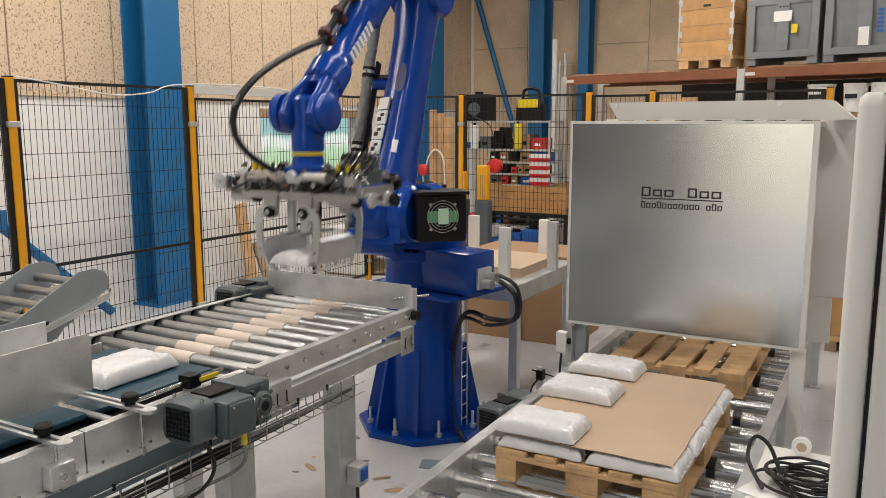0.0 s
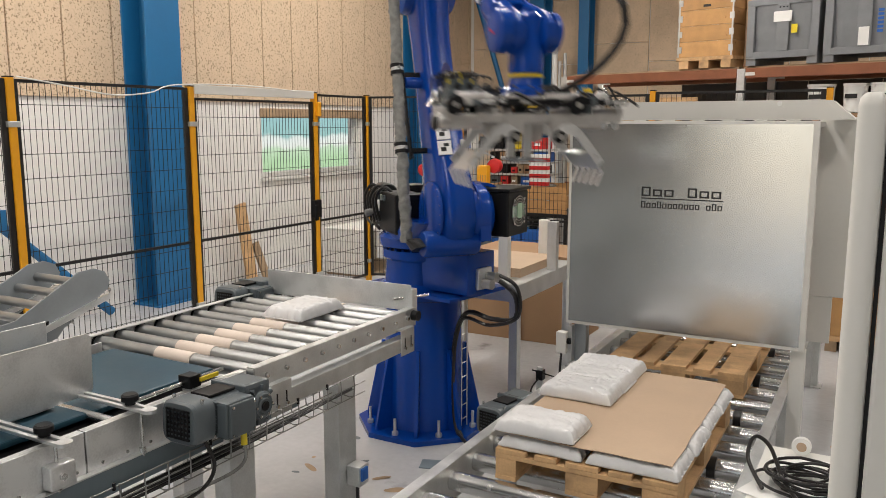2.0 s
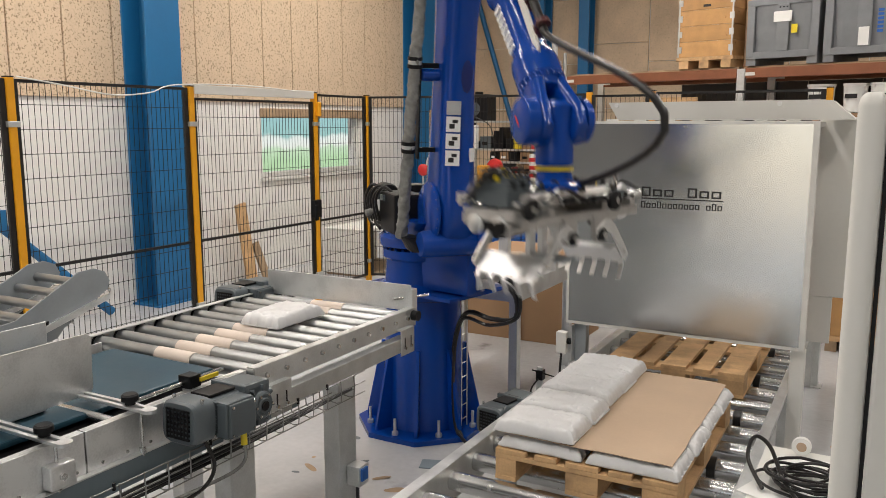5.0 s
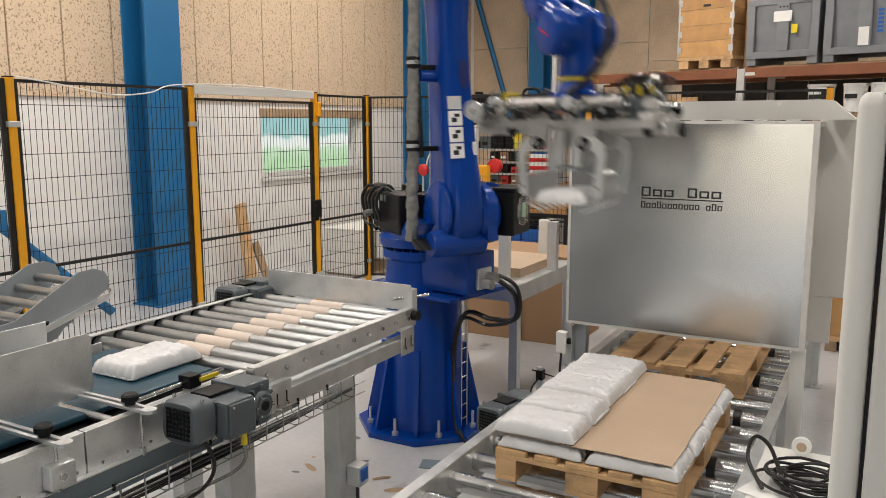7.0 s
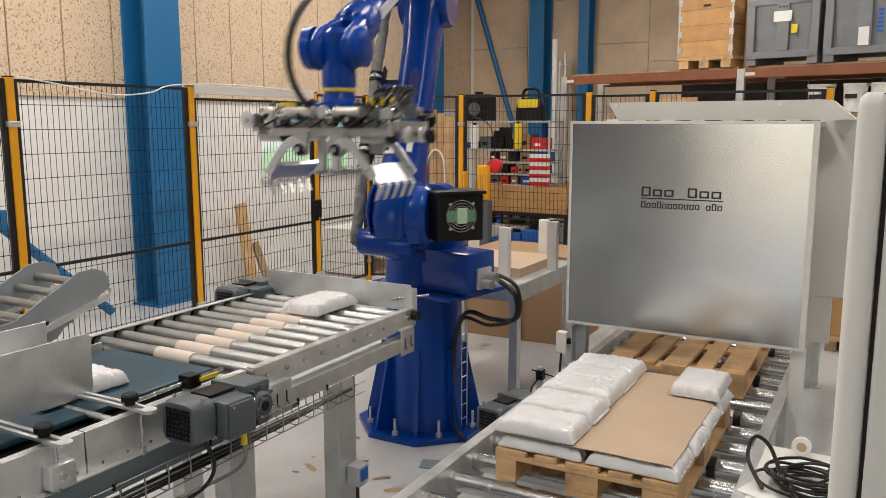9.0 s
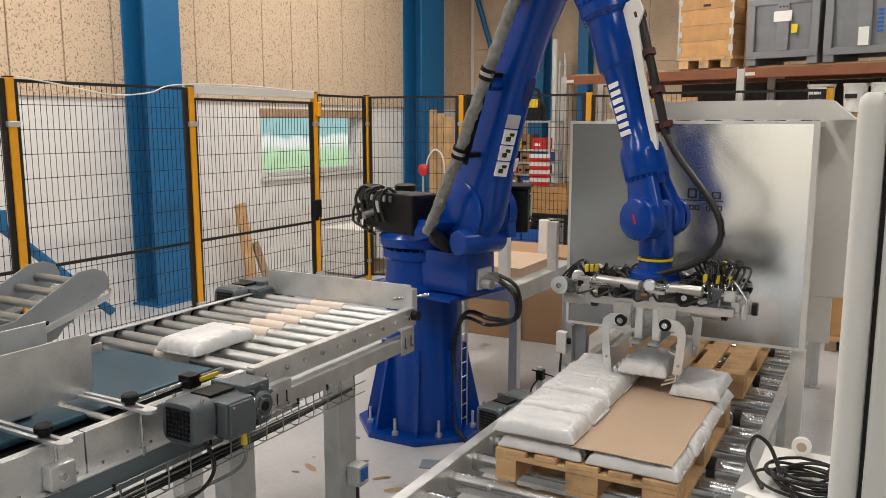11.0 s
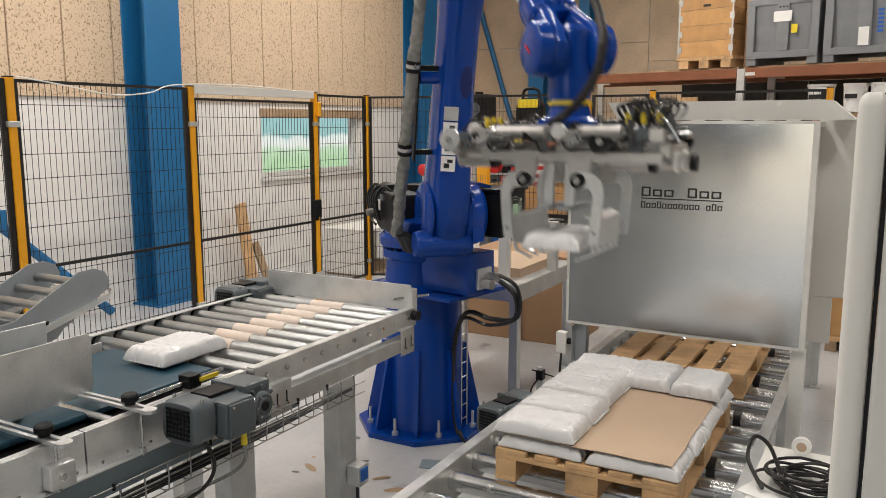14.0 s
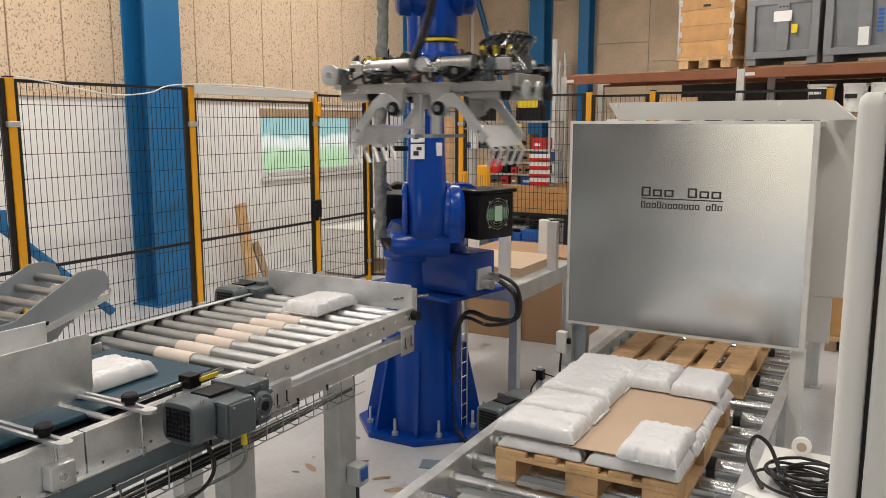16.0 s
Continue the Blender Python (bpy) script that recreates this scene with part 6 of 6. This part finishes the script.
for ob in grip.children_recursive:
    xs = [v.co.x for v in ob.data.vertices]
    mid = (min(xs) + max(xs)) / 2
    for v in ob.data.vertices:
        v.co.x = drawn_in(v.co.x) if max(xs) - min(xs) > 0.16 else v.co.x + drawn_in(mid) - mid
JAWS = []
for s in (-1, 1):
    def q(pts):
        return [(s * a, b) for a, b in pts]
    jaw = part("jaw_plate", prism(B(), q([(0.058, -0.16), (0.063, -0.16), (0.056, -0.272), (0.050, -0.272)]), -0.17, 0.17), JAWSTEEL, grip, "bent sheet jaw plate")
    part("jaw_flange", prism(B(), q([(0.058, -0.16), (0.02, -0.142), (0.02, -0.137), (0.063, -0.156)]), -0.17, 0.17), JAWSTEEL, jaw)
    for y in (-0.19, 0.19):
        arm = part("jaw_arm", prism(B(), q([(-0.030, 0.0), (-0.022, 0.026), (0.005, 0.034), (0.060, 0.026), (0.092, 0.0), (0.102, -0.05), (0.094, -0.17), (0.084, -0.245), (0.044, -0.245), (0.052, -0.17), (0.062, -0.06), (0.045, -0.03), (0.0, -0.03)]), y - 0.006, y + 0.006), GALV, jaw)
        part("arm_bolt", cy((s * 0.070, y - 0.011, -0.20), (s * 0.070, y + 0.011, -0.20), 0.008, seg=8), CHROME, arm)
    for k in range(5):
        y = -0.152 + k * 0.076
        part("tooth", prism(B(), q([(0.050, -0.262), (0.057, -0.262), (0.055, -0.294), (-0.015, -0.324), (-0.018, -0.318), (0.048, -0.289)]), y - 0.012, y + 0.012), JAWSTEEL, jaw)
    JAWS.append((jaw, s))

# ---- bags that travel ----
BAGS = [bag("white filled plastic bag on its way to the pallet", 40 + i, pose(0, 0, 0)) for i in range(7)]

# ---- hose from the forearm to the gripper, in short rigid links ----
NH = 22
HOSE_LEN = 1.5
HOSE = []
for i in range(NH):
    s = HOSE_LEN / NH
    HOSE.append(part("hose_link", tube(B(), [(-s * 0.62, 0, 0), (0, 0, 0), (s * 0.62, 0, 0)], 0.017, seg=12, steps=2), RUBBER, robot, "black corrugated hose" if i == 0 else "", smooth=True))


# ---- how things move ----
def motions():
    # rows of the tool flange: seconds, x, y, z
    out_a = [(0.0, -1.284, 0.350, 1.963), (0.1, -1.173, 0.358, 2.142), (0.2, -1.052, 0.398, 2.321), (0.3, -0.840, 0.477, 2.461), (0.4, -0.651, 0.544, 2.525), (0.5, -0.475, 0.601, 2.496), (0.6, -0.223, 0.687, 2.346), (0.7, 0.012, 0.792, 2.111), (0.8, 0.141, 0.864, 1.882), (0.9, 0.192, 0.909, 1.688), (1.0, 0.199, 0.916, 1.563), (1.1, 0.198, 0.916, 1.507), (1.3, 0.197, 0.913, 1.462)]
    back_a = [(1.4, 0.195, 0.912, 1.459), (1.5, 0.195, 0.911, 1.481), (1.6, 0.195, 0.912, 1.542), (1.7, 0.188, 0.902, 1.689), (1.8, 0.128, 0.856, 1.905), (1.9, -0.001, 0.784, 2.145), (2.0, -0.184, 0.703, 2.357), (2.1, -0.413, 0.623, 2.476), (2.2, -0.613, 0.558, 2.494), (2.3, -0.866, 0.467, 2.410), (2.4, -1.067, 0.392, 2.269), (2.5, -1.219, 0.344, 2.121), (2.6, -1.269, 0.347, 2.005), (2.8, -1.268, 0.352, 1.82)]
    out_b = [(3.0, -1.265, 0.355, 1.755), (3.1, -1.264, 0.355, 1.779), (3.2, -1.238, 0.342, 1.926), (3.3, -1.164, 0.345, 2.104), (3.4, -1.076, 0.355, 2.277), (3.5, -0.935, 0.369, 2.390), (3.6, -0.629, 0.379, 2.505), (3.7, -0.414, 0.374, 2.502), (3.8, -0.216, 0.378, 2.357), (3.9, 0.003, 0.396, 2.066), (4.0, 0.135, 0.418, 1.809), (4.1, 0.146, 0.422, 1.639), (4.2, 0.150, 0.421, 1.494), (4.4, 0.150, 0.421, 1.415)]
    back_b = [(4.7, 0.150, 0.421, 1.43), (4.85, 0.147, 0.421, 1.60), (5.0, 0.09, 0.41, 1.92), (5.2, -0.25, 0.385, 2.38), (5.4, -0.65, 0.38, 2.50), (5.6, -1.08, 0.36, 2.28), (5.8, -1.255, 0.35, 2.01), (6.0, -1.262, 0.352, 1.80)]
    out_c = [(6.2, -1.262, 0.353, 1.76), (6.3, -1.259, 0.351, 1.825), (6.4, -1.239, 0.342, 1.994), (6.5, -1.192, 0.340, 2.156), (6.6, -1.049, 0.344, 2.319), (6.7, -0.779, 0.381, 2.465), (6.8, -0.546, 0.427, 2.532), (6.9, -0.249, 0.508, 2.505), (7.0, 0.105, 0.641, 2.330), (7.1, 0.343, 0.766, 2.130), (7.2, 0.529, 0.893, 1.900), (7.3, 0.629, 0.974, 1.690), (7.4, 0.660, 1.002, 1.534), (7.5, 0.669, 1.012, 1.471), (7.6, 0.669, 1.010, 1.425)]
    back_c = [(7.8, 0.663, 1.005, 1.406), (8.0, 0.667, 1.008, 1.434), (8.1, 0.666, 1.006, 1.520), (8.2, 0.641, 0.987, 1.662), (8.3, 0.554, 0.913, 1.844), (8.4, 0.444, 0.833, 2.009), (8.5, 0.288, 0.734, 2.170), (8.6, 0.032, 0.609, 2.330), (8.7, -0.249, 0.508, 2.479), (8.8, -0.546, 0.428, 2.499), (8.9, -0.793, 0.377, 2.408), (9.0, -1.068, 0.345, 2.291), (9.1, -1.226, 0.342, 2.162), (9.2, -1.285, 0.355, 2.020)]
    out_d = [(9.4, -1.268, 0.352, 1.84), (9.6, -1.265, 0.355, 1.755), (9.75, -1.255, 0.35, 1.83), (9.9, -1.19, 0.342, 2.12), (10.1, -0.80, 0.42, 2.45), (10.3, -0.30, 0.60, 2.50), (10.5, 0.15, 0.85, 2.15), (10.65, 0.36, 0.99, 1.80), (10.8, 0.41, 1.035, 1.55), (11.0, 0.414, 1.036, 1.435)]
    back_d = [(11.2, 0.414, 1.036, 1.435), (11.3, 0.414, 1.036, 1.453), (11.4, 0.418, 1.040, 1.474), (11.5, 0.421, 1.042, 1.532), (11.6, 0.403, 1.027, 1.630), (11.7, 0.344, 0.977, 1.776), (11.8, 0.244, 0.901, 1.977), (11.9, 0.094, 0.804, 2.200), (12.0, -0.075, 0.714, 2.398), (12.1, -0.365, 0.591, 2.502), (12.2, -0.635, 0.498, 2.496), (12.3, -0.903, 0.414, 2.397), (12.4, -1.110, 0.362, 2.249), (12.5, -1.231, 0.341, 2.095), (12.6, -1.275, 0.352, 1.969), (12.8, -1.27, 0.353, 1.80)]
    out_e = [(13.0, -1.265, 0.355, 1.755), (13.1, -1.264, 0.356, 1.775), (13.2, -1.243, 0.348, 1.910), (13.3, -1.142, 0.302, 2.095), (13.4, -0.980, 0.248, 2.272), (13.5, -0.751, 0.188, 2.390), (13.6, -0.480, 0.130, 2.467), (13.7, -0.240, 0.092, 2.489), (13.8, -0.030, 0.072, 2.451), (13.9, 0.139, 0.068, 2.352), (14.0, 0.283, 0.073, 2.204), (14.1, 0.398, 0.080, 2.016), (14.2, 0.482, 0.091, 1.836), (14.3, 0.564, 0.102, 1.702), (14.4, 0.624, 0.112, 1.574), (14.5, 0.660, 0.119, 1.481), (14.6, 0.657, 0.119, 1.423)]
    back_e = [(14.8, 0.652, 0.118, 1.385), (15.0, 0.652, 0.118, 1.397), (15.1, 0.645, 0.117, 1.452), (15.2, 0.625, 0.111, 1.556), (15.3, 0.576, 0.104, 1.691), (15.4, 0.504, 0.093, 1.848), (15.5, 0.410, 0.081, 1.992), (15.6, 0.289, 0.073, 2.129), (15.7, 0.153, 0.068, 2.268), (15.8, -0.008, 0.072, 2.390), (15.9, -0.179, 0.086, 2.455), (16.0, -0.350, 0.107, 2.484)]
    tool = np.array(out_a + back_a + out_b + back_b + out_c + back_c + out_d + back_d + out_e + back_e)
    spin = np.array([(0, 0), (0.2, 10), (0.3, 35), (0.4, 100), (0.5, 165), (0.6, 215), (0.8, 258), (1.0, 270), (1.7, 270), (1.9, 240), (2.0, 222), (2.1, 198), (2.2, 172), (2.3, 105), (2.4, 40), (2.5, 8), (2.6, 0), (3.3, 0), (3.4, 10), (3.5, 35), (3.6, 100), (3.7, 165), (3.8, 215), (4.0, 258), (4.2, 270), (4.9, 270), (5.2, 222), (5.4, 150), (5.6, 40), (5.8, 0), (16, 0)])
    swing = np.array([(0, 0), (1.38, 0), (1.55, 1), (2.85, 1), (3.05, 0), (4.5, 0), (4.7, 1), (6.0, 1), (6.15, 0), (7.7, 0), (7.9, 1), (9.4, 1), (9.6, 0), (11.0, 0), (11.2, 1), (12.75, 1), (12.95, 0), (14.8, 0), (14.98, 1), (16, 1)])
    L5 = math.hypot(O3, L4)
    skew = math.atan2(O3, L4)

    def at(table, t):
        return [float(np.interp(t, table[:, 0], table[:, k])) for k in range(1, table.shape[1])]

    rows = {k: [] for k in ("turret", "lower", "up", "wrist", "grip", 0, 1)}
    hose_rows = [[] for _ in HOSE]
    for n in range(161):
        t = n / 10
        x, y, z = at(tool, t)
        psi = at(spin, t)[0]
        px, py, pz = x - RX, y - RY, z + ZF
        q1 = math.atan2(py, px)
        r, h = math.hypot(px, py) - A1, pz - ZL
        d = math.hypot(r, h)
        base_a = math.atan2(h, r)
        q_low = base_a + math.acos(max(-1, min(1, (L2 * L2 + d * d - L5 * L5) / (2 * L2 * d))))
        jr, jh = L2 * math.cos(q_low), L2 * math.sin(q_low)
        q_up = math.atan2(h - jh, r - jr) - skew
        Z1 = Matrix.Rotation(q1, 4, "Z")
        rows["turret"].append((t, Z1))
        m2 = Z1 @ Matrix.Translation((A1, 0, ZL)) @ Matrix.Rotation(math.pi / 2 - q_low, 4, "Y")
        rows["lower"].append((t, m2))
        m3 = Z1 @ Matrix.Translation((A1 + jr, 0, ZL + jh)) @ Matrix.Rotation(-q_up, 4, "Y")
        rows["up"].append((t, m3))
        rows["wrist"].append((t, Matrix.Translation((px, py, pz)) @ Z1))
        g = Matrix.Translation((x, y, z)) @ Matrix.Rotation(radians(psi), 4, "Z")
        rows["grip"].append((t, g))
        a = at(swing, t)[0]
        for k, s in ((0, -1), (1, 1)):
            rows[k].append((t, pose(s * 0.112, 0, -0.30, 0, -s * 44 * a, 0)))
        # hose: from the end of the carrier plate, out over the wrist, into the gripper
        p0 = m3 @ Vector((1.13, 0, O3 + 0.165))
        r3 = m3.to_3x3()
        g_l = Matrix.Translation((px, py, pz - ZF)) @ Matrix.Rotation(radians(psi), 4, "Z")
        out, side = Z1.to_3x3() @ Vector((1, 0, 0)), Z1.to_3x3() @ Vector((0, 1, 0))
        p3 = g_l @ Vector((-0.121, -0.056, -0.115))
        k = float(np.interp(math.degrees(q1), (-90, -60, -38, -18, 0), (1.0, 0.8, 0.62, 0.72, 0.72))) + 0.0021 * psi
        p1 = p0 + k * (0.584 * r3.col[0] + 0.455 * r3.col[2] - 0.393 * out)
        p2 = p3 + k * (1.198 * out + Vector((0, 0, 0.296)) + 0.204 * side)
        pts = [((1 - u) ** 3) * p0 + 3 * (1 - u) ** 2 * u * p1 + 3 * (1 - u) * u * u * p2 + u ** 3 * p3 for u in [i / 60 for i in range(61)]]
        acc = [0.0]
        for a_, b in zip(pts, pts[1:]):
            acc.append(acc[-1] + (b - a_).length)
        for i in range(NH):
            s0, s1 = acc[-1] * i / NH, acc[-1] * (i + 1) / NH

            def along(s):
                k = min(max(int(np.searchsorted(acc, s)) - 1, 0), 59)
                f = (s - acc[k]) / max(acc[k + 1] - acc[k], 1e-6)
                return pts[k].lerp(pts[k + 1], f)

            a_, b = along(s0), along(s1)
            xd = (b - a_).normalized()
            zd = xd.cross(side).normalized()
            yd = zd.cross(xd)
            hose_rows[i].append((t, Matrix.Translation((a_ + b) / 2) @ Matrix((xd, yd, zd)).transposed().to_4x4()))
    walk(turret, rows["turret"])
    walk(lower, rows["lower"])
    walk(up, rows["up"])
    walk(wrist, rows["wrist"])
    walk(grip, rows["grip"])
    for jaw, s in JAWS:
        walk(jaw, rows[0 if s < 0 else 1])
    for link, r in zip(HOSE, hose_rows):
        walk(link, r)

    # bags: seconds and place along the conveyor, the pick, the place on the pallet
    BZ = IZ - 0.012
    lanes = {
        0: None,
        1: [(0, -0.95), (0.5, -0.94), (1.0, -0.50), (1.5, -0.16), (2.0, 0.22), (2.3, 0.36)],
        2: [(0, -2.2), (2.1, -1.5), (2.4, -1.25), (2.8, -1.1), (3.4, -0.97), (3.8, -0.93), (4.1, -0.80), (4.5, -0.35), (5.0, 0.05), (5.4, 0.36)],
        3: [(0, -2.6), (5.3, -1.5), (5.6, -1.15), (6.0, -0.92), (6.3, -0.90), (6.7, -0.88), (7.0, -0.82), (7.4, -0.50), (7.8, -0.20), (8.2, 0.08), (8.5, 0.34), (8.6, 0.36)],
        4: [(0, -3.0), (8.4, -1.5), (8.8, -1.3), (9.0, -1.20), (9.2, -1.10), (9.6, -0.98), (10.2, -0.92), (10.7, -0.75), (11.3, -0.22), (11.6, -0.02), (12.0, 0.28), (12.2, 0.36)],
        5: [(0, -3.1), (11.8, -1.5), (12.2, -1.2), (12.5, -1.09), (13.0, -0.99), (13.4, -0.93), (13.6, -0.86), (14.0, -0.66), (14.4, -0.38), (14.5, -0.32), (14.8, -0.18), (15.2, 0.14), (15.6, 0.34), (15.7, 0.36)],
        6: [(0, -3.2), (15.3, -1.5), (15.7, -1.17), (16.0, -1.06)],
    }
    grips = {0: (-0.15, 1.45, (0.165, 0.875, 90)), 1: (3.05, 4.6, (0.172, 0.39, 90)), 2: (6.15, 7.8, (0.675, 1.04, 0)), 3: (9.6, 11.1, (0.43, 1.055, 0)), 4: (12.98, 14.9, (0.677, 0.15, 0)), 5: (99, 99, None), 6: (99, 99, None)}
    for k, b in enumerate(BAGS):
        up_t, down_t, spot = grips[k]
        r = []
        for n in range(161):
            t = n / 10
            if t < up_t:
                yy = at(np.array(lanes[k]), t)[0]
                z = BZ - (0.01 if yy < IY0 else 0)
                r.append((t, pose(-1.235, yy, z)))
            elif t < down_t:
                x, y, z = at(tool, t)
                psi = at(spin, t)[0]
                r.append((t, pose(x, y, z - 0.585, 0, 0, psi)))
            else:
                turn = 270 if spot[2] == 90 else 0
                r.append((t, pose(spot[0], spot[1], LAY, 0, 0, turn)))
        walk(b, r)


motions()
